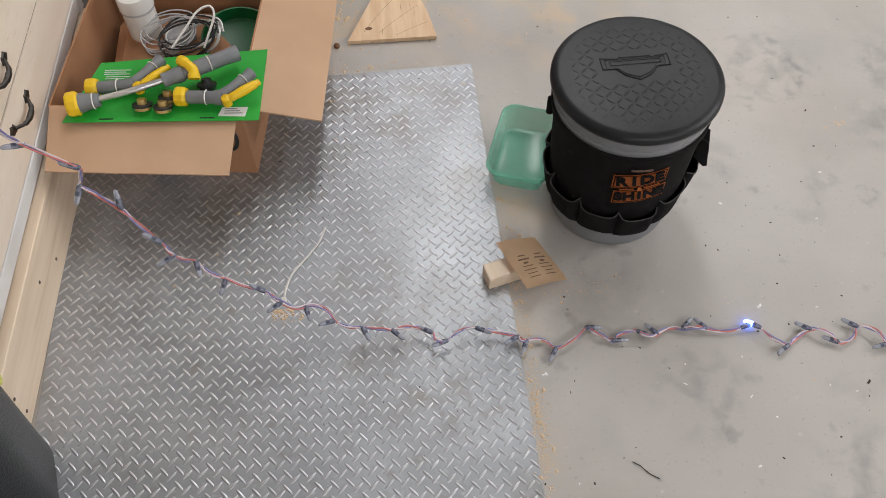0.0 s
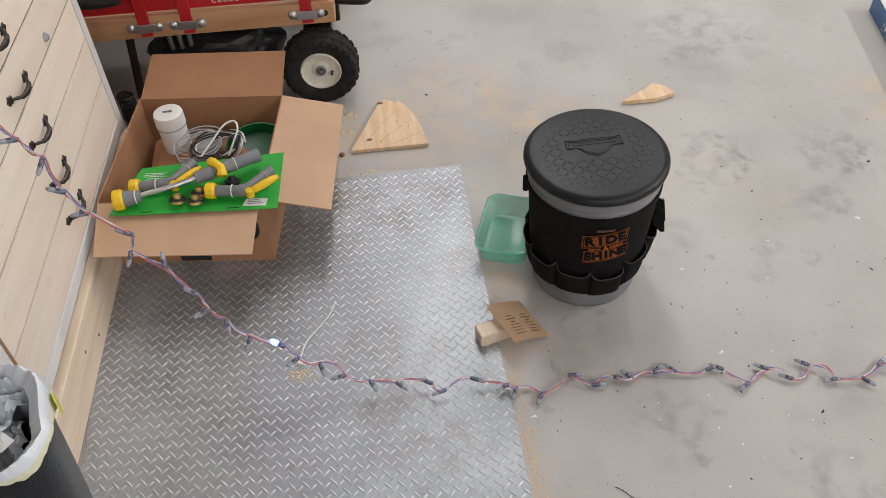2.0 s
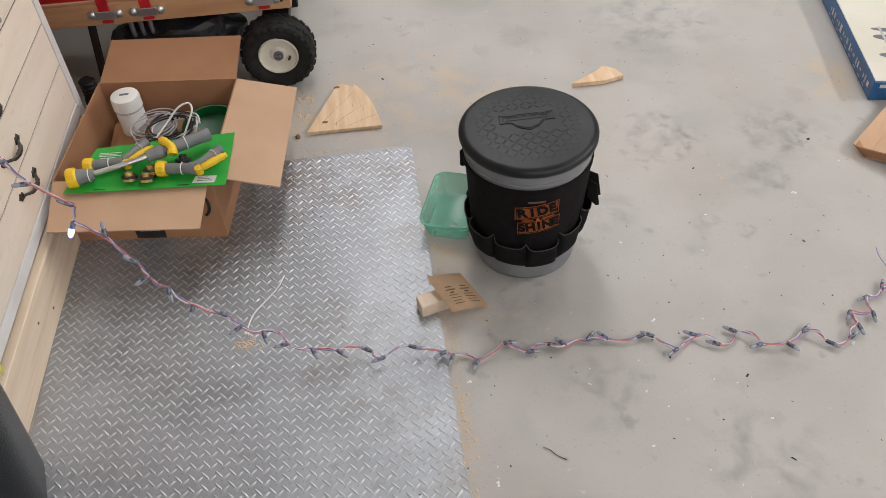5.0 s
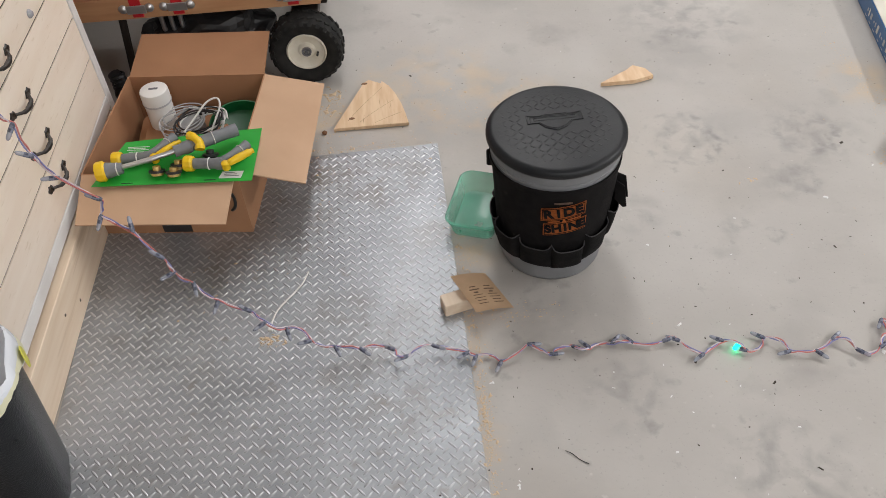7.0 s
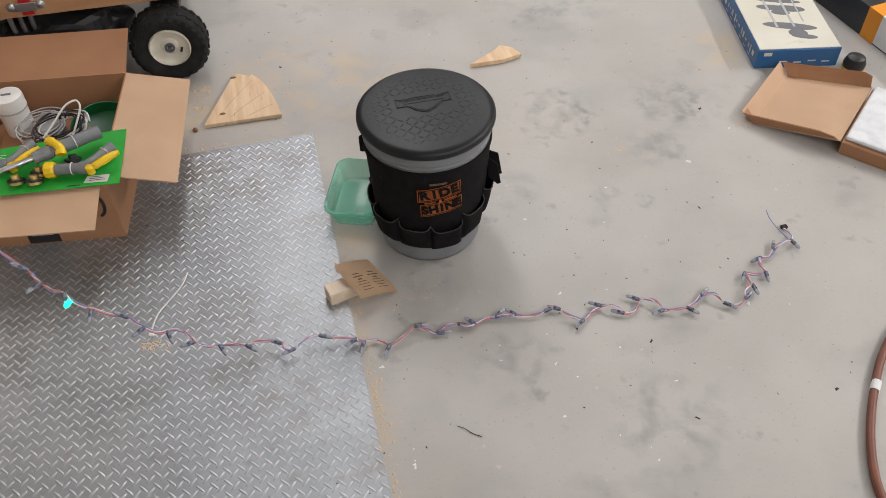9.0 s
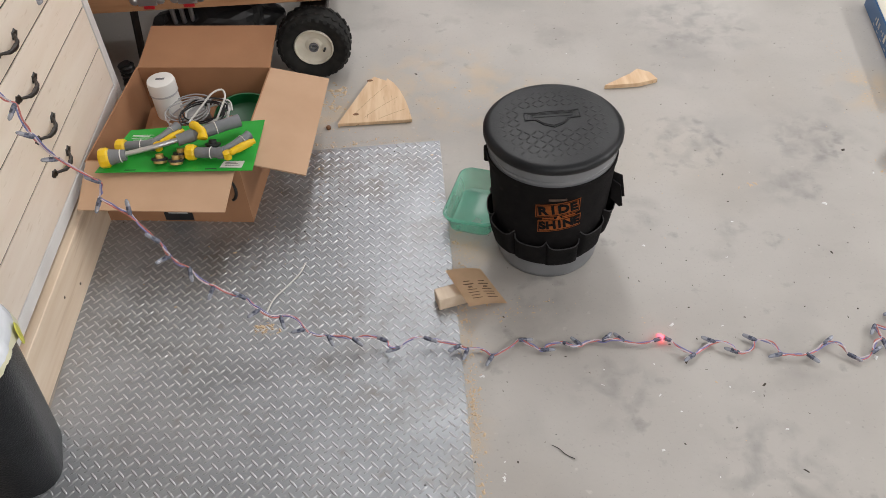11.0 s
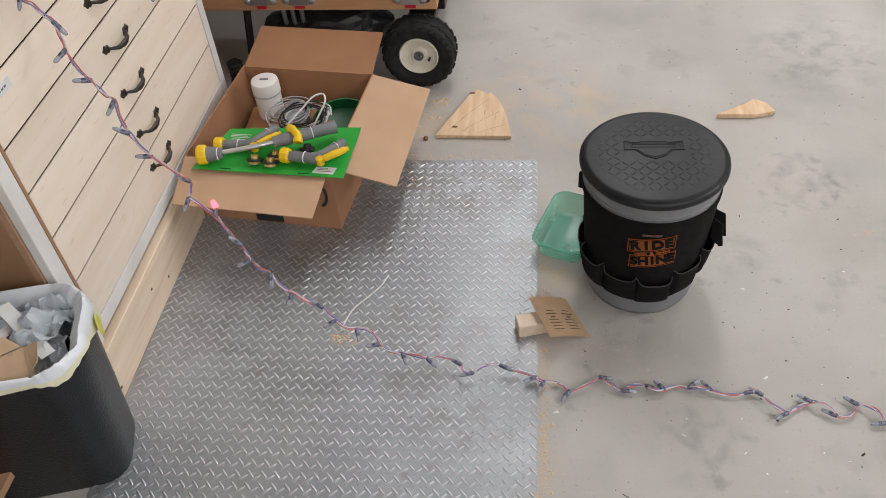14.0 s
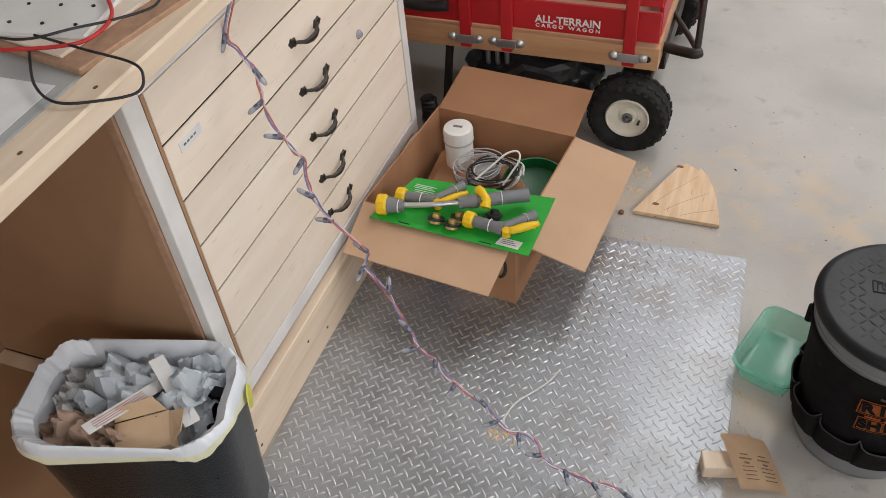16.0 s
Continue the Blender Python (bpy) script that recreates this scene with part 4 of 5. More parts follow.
        mid = [((0.1345 + 0.055 * top + (1 - abs(u) ** 7) * bulge * 1.1) * math.cos(a0 + u * half), (0.1345 + 0.055 * top + (1 - abs(u) ** 7) * bulge * 1.1) * math.sin(a0 + u * half), top - 0.012 * (1 - u ** 4)) for u in [q / 6 - 1 for q in range(13)]]
        part("piping", cord(mid, 0.0016, 6, raw=True), CANVASEDGE, cov, "dark grey pocket binding")
    for a in (172, 8):
        part("side_tab", block(-0.006, 0.008, -0.007, 0.007, -0.030, 0.018, 0.004), CANVAS, cov, m=pose(0.153 * math.cos(radians(a)), 0.156 * math.sin(radians(a)), 0.318, 0, 0, a))
    loop = basis((0.150, -0.012, 0.0), (1, -0.08, 0), (0.08, 1, 0))
    for dy, reach in ((0.0, 0.0), (-0.034, -0.010)):
        part("tool_loop", slab([loop @ Vector((-0.004, dy, 0.252)), loop @ Vector((0.024 + reach, dy - 0.006, 0.240)), loop @ Vector((0.034 + reach, dy - 0.012, 0.176)), loop @ Vector((0.016, dy - 0.010, 0.172)), loop @ Vector((-0.006, dy - 0.004, 0.196))], 0.004), CANVAS, cov, "folded canvas tool loop")
    # badge, on the side towards (-y)
    A0 = radians(-92.5)

    def on_side(x, z, lift=0.0):
        R = 0.1475 + lift + 0.03 * (z - 0.22)
        a = A0 + x / 0.146
        return Vector((R * math.cos(a), R * math.sin(a), z))

    def plaque(x0, x1, z0, z1, slope, lift, material, name, label, cutx=0.0):
        b = bmesh.new()
        cols = 10
        o = [[b.verts.new(on_side(x0 + (x1 - x0) * i / cols, (z0 if j == 0 else z1) + slope * (x0 + (x1 - x0) * i / cols), lift)) for j in (0, 1)] for i in range(cols + 1)]
        for i in range(cols):
            b.faces.new((o[i][0], o[i + 1][0], o[i + 1][1], o[i][1]))
        bmesh.ops.solidify(b, geom=list(b.faces), thickness=0.0008)
        return part(name, b, material, cov, label)

    sl = 0.16
    plaque(-0.050, 0.050, 0.250, 0.292, sl, 0.0035, ORANGE, "badge", "orange printed banner")
    for z0 in (0.2525, 0.2875):
        plaque(-0.0475, 0.0475, z0, z0 + 0.0022, sl, 0.0042, CANVAS, "badge_line", "")
    for x0 in (-0.0475, 0.0455):
        plaque(x0, x0 + 0.002, 0.2530, 0.2890, sl, 0.0042, CANVAS, "badge_line", "")
    plaque(-0.044, 0.054, 0.200, 0.241, sl, 0.0035, ORANGE, "badge", "orange printed banner")
    for z0 in (0.2025, 0.2365):
        plaque(-0.0415, 0.0515, z0, z0 + 0.0022, sl, 0.0042, CANVAS, "badge_line", "")
    for x0 in (-0.0415, 0.0495):
        plaque(x0, x0 + 0.002, 0.2030, 0.2380, sl, 0.0042, CANVAS, "badge_line", "")
    plaque(-0.022, 0.018, 0.299, 0.306, 0.0, 0.0035, CREST, "badge_crest", "small tan crest")
    plaque(-0.034, -0.008, 0.243, 0.248, sl, 0.0038, ORANGE, "badge_bar", "")
    plaque(0.010, 0.040, 0.243, 0.248, sl, 0.0038, ORANGE, "badge_bar", "")

    def curved_word(text, x0, x1, z, size):
        step = (x1 - x0) / (len(text) - 1)
        for i, ch in enumerate(text):
            x = x0 + i * step
            a = A0 + x / 0.146
            p = on_side(x, z + sl * x, 0.0052)
            words(ch, size, CANVAS, cov, basis(p, (-math.sin(a), math.cos(a), sl * 0.8), (0, 0, 1)), "letter", wide=1.05, depth=0.0008, bold=0.045)

    curved_word("RIDE", -0.034, 0.034, 0.272, 0.034)
    curved_word("SHINE", -0.033, 0.043, 0.222, 0.032)
    words("&", 0.016, ORANGE, cov, basis(on_side(0.002, 0.2455, 0.0052), (-math.sin(A0), math.cos(A0), 0), (0, 0, 1)), "letter")


CREST = mat("badge_crest", (0.30, 0.20, 0.14), 0.7, color2=(0.16, 0.11, 0.09), scale=90)
CANVASEDGE = mat("canvas_edge", (0.035, 0.034, 0.036), 0.8)
bucket()


# ---- food tub ----
def tub():
    t = thing("plastic_tub", pose(0.083, -0.306, 0, 0, 0, -21), "empty translucent green plastic food tub beside the bucket", "tub")
    W, D, H = 0.135, 0.205, 0.062
    R = lambda s, z, r, e=0.0: [(x * s + (e if x > 0 else -e), y * s + (e if y > 0 else -e), z) for x, y in ring_shape(W, D, r, 8)]
    part("shell", stack([R(0.80, 0.0, 0.03), R(0.85, 0.003, 0.03), R(0.98, H - 0.012, 0.032), R(1.0, H - 0.010, 0.032, 0.002), R(1.0, H, 0.032, 0.003), R(1.0, H + 0.001, 0.032, 0.001),
                         R(0.97, H - 0.004, 0.032), R(0.835, 0.006, 0.03), R(0.79, 0.0035, 0.03)], close_top=True), GREENTUB, t, smooth=True)
    part("rim", stack([R(1.01, H - 0.008, 0.033, 0.003), R(1.03, H - 0.006, 0.033, 0.003), R(1.03, H - 0.001, 0.033, 0.003), R(1.0, H + 0.002, 0.033, 0.002)], close_bottom=False), GREENTUB, t, smooth=True)


tub()


# ---- offcuts ----
def offcuts():
    t = thing("wood_block", pose(-0.043, -0.650, 0.004, 0, 0, 14), "short sawn pine block with rounded edges", "wood block")
    part("body", block(0, 0.105, 0, 0.041, 0, 0.039, 0.003, seg=2), PINE, t)
    part("nail_hole", lathe([(0, 0.0376), (0.003, 0.0375), (0.003, 0.036)], 10, None, pose(0.026, 0.020, 0)), IRON, t)
    t = thing("kraft_label", pose(0, 0, 0), "brown kraft paper label leaning on a wood block", "label")
    A, B, C, D = Vector((-0.022, -0.576, 0.068)), Vector((0.067, -0.553, 0.040)), Vector((0.125, -0.643, 0.004)), Vector((0.029, -0.686, 0.054))
    at = lambda u, v: (A * (1 - u) + B * u) * (1 - v) + (D * (1 - u) + C * u) * v + Vector((0, 0, 0.005 * math.sin(math.pi * u)))
    b = bmesh.new()
    cells = 8
    g = [[b.verts.new(at(i / cells, j / cells)) for j in range(cells + 1)] for i in range(cells + 1)]
    for i in range(cells):
        for j in range(cells):
            b.faces.new((g[i][j], g[i + 1][j], g[i + 1][j + 1], g[i][j + 1]))
    bmesh.ops.solidify(b, geom=list(b.faces), thickness=0.0008)
    sh = part("sheet", b, KRAFT, t, smooth=True)
    for i in range(2):
        for k, (w, dv) in enumerate(((0.16, 0.018), (0.26, 0.022), (0.10, 0.030), (0.24, 0.012), (0.28, 0.012), (0.22, 0.012), (0.25, 0.012))):
            v = 0.36 + k * 0.075
            u = 0.20 + i * 0.40 + (0.14 - w / 2)
            lift = Vector((0, 0, 0.0016))
            part("print_bar", slab([at(u, v) + lift, at(u + w, v) + lift, at(u + w, v + dv) + lift, at(u, v + dv) + lift], 0.0008), BROWNINK, sh)
    t = thing("plywood_offcut", pose(0, 0, 0), "fan-shaped fir plywood offcut with knots lying flat", "offcut")
    top = slab([(-0.306, 0.119, 0.013), (-0.078, 0.113, 0.013), (-0.084, 0.160, 0.013), (-0.094, 0.215, 0.013), (-0.110, 0.270, 0.013), (-0.128, 0.312, 0.013), (-0.149, 0.341, 0.013), (-0.152, 0.328, 0.013), (-0.190, 0.354, 0.013), (-0.206, 0.340, 0.013), (-0.234, 0.280, 0.013), (-0.261, 0.219, 0.013)], 0.011)
    part("panel", top, FIR, t)
    for x, y in ((-0.250, 0.160), (-0.205, 0.335)):
        part("knot", lathe([(0, 0.0135), (0.007, 0.0134), (0.008, 0.012)], 12, None, pose(x, y, 0) @ Matrix.Diagonal((1.3, 0.8, 1, 1))), KNOT, t, "dark knot")
    for x0, y0, x1, y1 in ((-0.262, 0.150, -0.150, 0.305), (-0.225, 0.140, -0.118, 0.235), (-0.180, 0.128, -0.094, 0.170)):
        part("grain_line", cord([(x0, y0, 0.0126), (x0 * 0.55 + x1 * 0.45 - 0.004, y0 * 0.55 + y1 * 0.45, 0.0126), (x1, y1, 0.0126)], 0.0009, 5), EDGE_GRAIN, t)
    t = thing("wood_wedge", pose(0, 0, 0), "thin pale wedge-shaped plywood offcut", "offcut")
    part("body", slab([(0.535, 0.208, 0.016), (0.640, 0.205, 0.016), (0.706, 0.222, 0.016), (0.690, 0.262, 0.016), (0.655, 0.285, 0.016), (0.628, 0.262, 0.016)], 0.014), FIR, t)
    t = thing("cable_tie", pose(0, 0, 0), "long white cable tie lying on the steel plate", "cable tie")
    b = cord([(-0.470, -0.628, 0.009), (-0.465, -0.60, 0.008), (-0.452, -0.568, 0.008), (-0.418, -0.525, 0.008), (-0.394, -0.492, 0.008), (-0.379, -0.455, 0.009)], 0.0024, 6)
    part("strap", b, CABLEWHITE, t, smooth=True)
    part("head", block(-0.476, -0.464, -0.638, -0.626, 0.005, 0.014, 0.002), CABLEWHITE, t)


offcuts()


# ---- wagon ----
def wheel(parent, m):
    w = thing("wheel", m, "", "")
    w.parent = parent
    for k in ("label", "category"):
        if k in w:
            del w[k]
    part("tyre", lathe([(0.066, -0.030), (0.080, -0.040), (0.100, -0.045), (0.114, -0.042), (0.121, -0.030), (0.122, 0.0), (0.121, 0.030), (0.114, 0.042), (0.100, 0.045), (0.080, 0.040), (0.066, 0.030)], 64), TYRE, w, "black knobbly pneumatic tyre", True)
    bm = bmesh.new()
    for k in range(26):
        a = 2 * math.pi * k / 26
        for s, off in ((-1, 0), (1, 0.5)):
            aa = a + off * 2 * math.pi / 26
            block(-0.006, 0.006, -0.010, 0.010, 0, 0.006, 0.001, bm, Matrix.Rotation(aa, 4, "Z") @ pose(0.1195, 0, s * 0.022, 0, 90, 0) @ pose(0, 0, 0, 0, 0, 20 * s))
            block(-0.008, 0.008, -0.0070, 0.0070, 0, 0.003, 0.001, bm, Matrix.Rotation(aa, 4, "Z") @ pose(0.110, 0, s * 0.0415, 0, 90 - s * 52, 0))
    tagged(part("tread_rubber", bm, TYRE, w), kind="stuff")
    part("rim", lathe([(0.067, 0.034), (0.063, 0.038), (0.060, 0.030), (0.050, 0.024), (0.030, 0.022), (0.022, 0.030), (0, 0.030)], 40), RIM, w, "cream painted steel rim", True)
    # hub is plain dark grey, recessed round the axle end
    part("hub", lathe([(0.017, 0.028), (0.016, 0.036), (0.011, 0.036), (0.010, 0.030), (0.006, 0.030), (0.006, 0.038), (0, 0.038)], 20), GREYINK, w, "dark grey recessed hub round the axle end", True)
    part("valve", cord([(0.036, -0.012, 0.022), (0.034, -0.012, 0.040)], 0.004, 8, raw=True), BLACKPL, w)
    return w


def wagon():
    Y = 0.43                       # outer face of the near rail
    t = thing("garden_wagon", Matrix.Translation((-0.31, Y, 0)) @ pose(0, 0, 0, 0, 0, -1.7) @ Matrix.Translation((0.31, -Y, 0)), "red slatted wooden cargo wagon with black pneumatic tyres", "wagon")
    X0, X1 = -1.62, -0.308
    part("deck", block(X0, X1, Y + 0.03, Y + 0.60, 0.262, 0.280), HARDBOARD, t)
    part("rail", block(X0, X1, Y, Y + 0.028, 0.256, 0.326, 0.002), WAGWOOD, t, "varnished wooden side rail")
    part("rail", block(X0, X1, Y + 0.60, Y + 0.628, 0.256, 0.326, 0.002), WAGWOOD, t, "varnished wooden side rail")
    part("end_rail", block(X1 - 0.028, X1, Y + 0.028, Y + 0.60, 0.256, 0.326, 0.002), WAGWOOD, t)
    for z0, z1 in ((0.334, 0.424), (0.440, 0.480), (0.496, 0.540), (0.556, 0.600)):
        part("side_slat", block(X0, X1 - 0.005, Y + 0.012, Y + 0.024, z0, z1, 0.002), RED, t, "red painted slat")
        part("side_slat", block(X0, X1 - 0.005, Y + 0.604, Y + 0.616, z0, z1, 0.002), RED, t, "red painted slat")
        part("end_slat", block(X1 - 0.017, X1 - 0.005, Y + 0.05, Y + 0.58, z0, z1, 0.002), RED, t, "red painted slat")
    for x in (-1.30, -0.864, -0.740, -0.390):
        up = part("stake", block(x - 0.017, x + 0.017, Y - 0.004, Y + 0.0115, 0.262, 0.64, 0.002), RED, t, "red upright stake")
        br = part("bracket", block(x - 0.030, x + 0.030, Y - 0.008, Y - 0.0045, 0.276, 0.304, 0.002), ZINC, up, "zinc stake bracket")
        for s in (-1, 1):
            part("bolt", lathe([(0, 0.012), (0.008, 0.010), (0.014, 0.004), (0.014, 0)], 14, None, pose(x + s * 0.040, Y, 0.292, 90, 0, 0)), ZINC, br, smooth=True)
    part("bolt", lathe([(0, 0.006), (0.008, 0.004), (0.009, 0)], 14, None, pose(-0.336, Y, 0.290, 90, 0, 0)), IRON, t)
    words("ALL-TERRAIN", 0.031, PAPER, t, basis((-0.566, Y + 0.0112, 0.371), (1, 0, 0), (0, 0, 1)), wide=1.0, depth=0.0009)
    words("C A R G O   W A G O N", 0.015, PAPER, t, basis((-0.566, Y + 0.0112, 0.3515), (1, 0, 0), (0, 0, 1)), wide=1.15)
    # running gear
    part("axle_beam", block(-0.42, -0.33, Y + 0.06, Y + 0.56, 0.150, 0.185, 0.004), IRON, t)
    part("axle", cord([(-0.372, Y - 0.01, 0.1185), (-0.372, Y + 0.62, 0.1185)], 0.010, 10, raw=True), IRON, t)
    part("bolster", block(-0.44, -0.30, Y + 0.12, Y + 0.50, 0.186, 0.267, 0.004), IRON, t)
    part("drawbar", block(-1.5, -0.4, Y + 0.30, Y + 0.335, 0.19, 0.225, 0.003), IRON, t)
    for x in (-0.83, -0.80, -0.77):
        part("spring", cord([(x, Y + 0.10, 0.265), (x, Y + 0.10, 0.15), (x + 0.01, Y + 0.14, 0.12)], 0.008, 10), ZINC, t, "bare zinc rod", True)
    part("stand_leg", cord([(-0.935, Y + 0.06, 0.265), (-0.950, Y + 0.02, 0.03)], 0.013, 8, raw=True), IRON, t, "black steel stand leg", True)
    part("stand_leg", cord([(-1.20, Y + 0.10, 0.265), (-1.21, Y + 0.06, 0.03)], 0.013, 8, raw=True), IRON, t, "black steel stand leg", True)
    part("side_grip", cord([(-1.05, Y - 0.035, 0.405), (-0.96, Y - 0.04, 0.403), (-0.90, Y - 0.035, 0.408)], 0.016, 12), BLACKPL, t, "black foam grip", True)
    part("tow_hitch", cord([(-0.308, Y + 0.10, 0.275), (-0.225, Y + 0.07, 0.282), (-0.205, Y + 0.08, 0.284)], 0.015, 10), IRON, t, smooth=True)
    part("tow_arm", cord([(-0.312, Y + 0.30, 0.275), (-0.24, Y + 0.15, 0.278), (-0.215, Y + 0.08, 0.284)], 0.008, 10), IRON, t, smooth=True)
    part("tow_handle", cord([(-0.215, Y + 0.085, 0.284), (-0.225, Y + 0.20, 0.55), (-0.24, Y + 0.30, 0.85)], 0.010, 10, raw=True), IRON, t, "black steel pull handle", True)
    for x, y, r in ((-0.372, Y - 0.012, 90), (-0.372, Y + 0.64, -90), (-1.42, Y - 0.012, 90), (-1.42, Y + 0.64, -90)):
        wheel(t, pose(x, y, 0.1185, r, 0, 0) @ Matrix.Diagonal((0.945, 0.945, 1, 1)))


WAGWOOD = mat("varnished_wood", (0.56, 0.32, 0.17), 0.4, color2=(0.46, 0.24, 0.12), scale=5, stretch=(0.8, 8, 8))
wagon()


def wagon_side_clutter():
    t = thing("black_bag", pose(-0.70, 0.60, 0), "crumpled black plastic sheeting under the wagon", "plastic sheet")
    bm = bmesh.new()
    bmesh.ops.create_icosphere(bm, subdivisions=4, radius=0.14)
    for v in bm.verts:
        n = noise.noise(v.co * 14) * 0.04
        v.co += v.co.normalized() * n
        v.co = Vector((v.co.x * 1.5, v.co.y * 0.8, max(0.0, v.co.z * 0.8 + 0.09)))
    part("sheet", bm, BLACKPL, t, smooth=False)
    t = thing("ribbed_hose", pose(0, 0, 0), "ribbed black flexible hose standing behind the bench", "hose")
    pts = [(-0.955 + 0.008 * math.sin(k), 0.335, 0.012 + k * 0.012) for k in range(12)]
    part("pipe", cord(pts, 0.020, 12), BLACKPL, t, smooth=True)
    for k in range(9):
        part("rib", lathe([(0.019, -0.004), (0.025, 0), (0.019, 0.004)], 14, None, pose(-0.955, 0.335, 0.025 + k * 0.014)), BLACKPL, t)


wagon_side_clutter()


# ---- far right boxes ----
def tool_boxes():
    # flat blue and cream product carton
    t = thing("product_carton", basis((1.400, -0.026, 0), (0.262, -0.052, 0), (0.053, 0.294, 0)), "flat blue and cream product carton with a printed clamp picture", "carton")
    W, D, H = 0.262, 0.62, 0.068
    part("body", block(0, W, 0, D, 0, H - 0.001, 0.002), BLUE, t, "blue printed sides")
    top = part("lid", block(0.004, W - 0.004, 0.004, D - 0.004, H - 0.0008, H + 0.0014), CREAM, t, "cream printed lid")
    z = H + 0.0016
    for x0, x1, y0, y1, a in ((0.09, 0.098, 0.12, 0.30, 0), (0.145, 0.153, 0.12, 0.30, 0), (0.185, 0.190, 0.15, 0.28, 0)):
        part("print_bar", block(x0, x1, y0, y1, z, z + 0.0006), CABLEGREY, top)
    for cx, cy, w, d in ((0.135, 0.125, 0.085, 0.018), (0.150, 0.085, 0.030, 0.022), (0.165, 0.065, 0.040, 0.012), (0.11, 0.235, 0.05, 0.016), (0.165, 0.225, 0.05, 0.018), (0.14, 0.275, 0.075, 0.012), (0.13, 0.205, 0.030, 0.014)):
        part("print_shape", lathe([(0, 0.0008), (1, 0.0006), (1, 0)], 20, None, pose(cx, cy, z - 0.0002, 0, 0, -12) @ Matrix.Diagonal((w, d, 1, 1))), GREYINK, top)
    for k in range(5):
        part("print_bar", block(0.02 + 0.0 * k, 0.045, -0.0012, -0.0004, 0.046, 0.058) if k == 0 else block(0.03 + k * 0.045, 0.055 + k * 0.045, -0.0012, -0.0004, 0.018 + 0.004 * (k % 2), 0.022 + 0.004 * (k % 2)), CREAM, t)
    for k in range(18):
        y0, h = 0.03 + k * 0.026 + 0.004 * math.sin(k * 2.1), 0.008 + 0.005 * math.sin(k * 1.7)
        part("print_bar", block(-0.0012, -0.0004, y0, y0 + 0.009 + 0.006 * (k % 3 == 0), 0.034 - h, 0.034 + h), CABLEGREY if k % 4 else CREAM, t)
        if k % 2:
            part("print_bar", block(-0.0012, -0.0004, y0, y0 + 0.018, 0.010, 0.013), CABLEGREY, t)
    # open die-cut carton
    # x runs along the hinge, y from the hinge to the lid's free end
    t = thing("mailer_carton", basis((1.434, -0.450, 0.0), (0.753, 0.658, 0), (-0.658, 0.753, 0)), "open die-cut brown cardboard mailer with its lid laid back", "carton")
    W, k = 0.298, 0.003
    zl = lambda y: 0.044 - 0.165 * y
    part("lid_panel", slab([(0.001, 0.0, zl(0)), (W - 0.001, 0.0, zl(0)), (0.270, 0.243, zl(0.243)), (-0.011, 0.243, zl(0.243))], k), CARD_IN, t)
    part("lid_wall", slab([(0.005, 0.008, zl(0.01)), (-0.006, 0.238, zl(0.237)), (-0.012, 0.276, 0.029), (-0.012, 0.060, 0.062), (-0.006, 0.020, 0.056)], k), CARD, t)
    part("lid_wall", slab([(0.265, 0.237, zl(0.237)), (W - 0.005, 0.004, zl(0)), (W + 0.004, 0.012, 0.076), (W + 0.004, 0.035, 0.082), (0.282, 0.262, 0.040)], k), CARD, t)
    part("lid_wall", slab([(-0.006, 0.239, zl(0.237)), (0.264, 0.239, zl(0.237)), (0.286, 0.277, 0.035), (-0.009, 0.283, 0.030)], k), CARD_IN, t)
    part("lid_corner", slab([(-0.005, 0.236, 0.010), (-0.012, 0.272, 0.029), (0.020, 0.276, 0.027)], 0.002), CARD, t)
    part("lid_corner", slab([(0.262, 0.205, 0.018), (0.279, 0.222, 0.046), (0.282, 0.268, 0.037), (0.264, 0.240, 0.012)], 0.002), CARD, t)
    part("tray", block(0, W, -0.300, -0.003, 0.0, 0.043, 0.003), CARD, t)
    part("wrap", block(0.010, W - 0.006, -0.290, -0.008, 0.0435, 0.058, 0.006, seg=2), BUBBLE, t, "shiny white foam wrap")
    # orange and black carton
    t = thing("tool_carton", basis((1.818, 0.085, 0), (0.052, -0.353, 0), (0.353, 0.052, 0)), "orange, black and white printed tool carton", "carton")
    part("body", block(-0.45, 0.36, 0, 0.30, 0, 0.105, 0.002), BLACKCARD, t, "black printed sides")
    part("band", block(0.03, 0.09, -0.001, 0.301, 0.001, 0.106), ORANGEBOX, t, "orange band")
    part("label", block(0.0905, 0.32, -0.0012, 0.3, 0.006, 0.1065), PAPER, t, "white printed panel")
    for q in range(4):
        part("print_bar", block(-0.30, -0.16, -0.0012, 0, 0.03 + q * 0.014, 0.036 + q * 0.014), HARDBOARD, t)
    t = thing("hole_saw", pose(1.697, -0.106, 0) @ Matrix.Scale(0.9, 4), "small black and yellow round plastic hub", "plastic hub")
    part("shell", lathe([(0, 0.0), (0.030, 0.0), (0.036, 0.010), (0.038, 0.030), (0.030, 0.050), (0.015, 0.058), (0.0, 0.058)], 32), BLACKPL, t, smooth=True)
    part("ring", lathe([(0.034, 0.004), (0.0375, 0.008), (0.0385, 0.012), (0.0375, 0.014)], 32), YELLOW, t, "yellow ring", True)
    t = thing("air_hose", pose(0, 0, 0), "reddish brown rubber hose curving over the floor", "hose")
    pts = [(1.60, -0.90, 0.010), (1.34, -0.985, 0.010), (1.187, -1.081, 0.010), (1.075, -1.199, 0.010), (0.988, -1.33, 0.010), (0.950, -1.45, 0.010), (0.95, -1.62, 0.010), (1.02, -1.8, 0.010)]
    part("pipe", cord(pts, 0.0095, 12), HOSE, t, smooth=True)
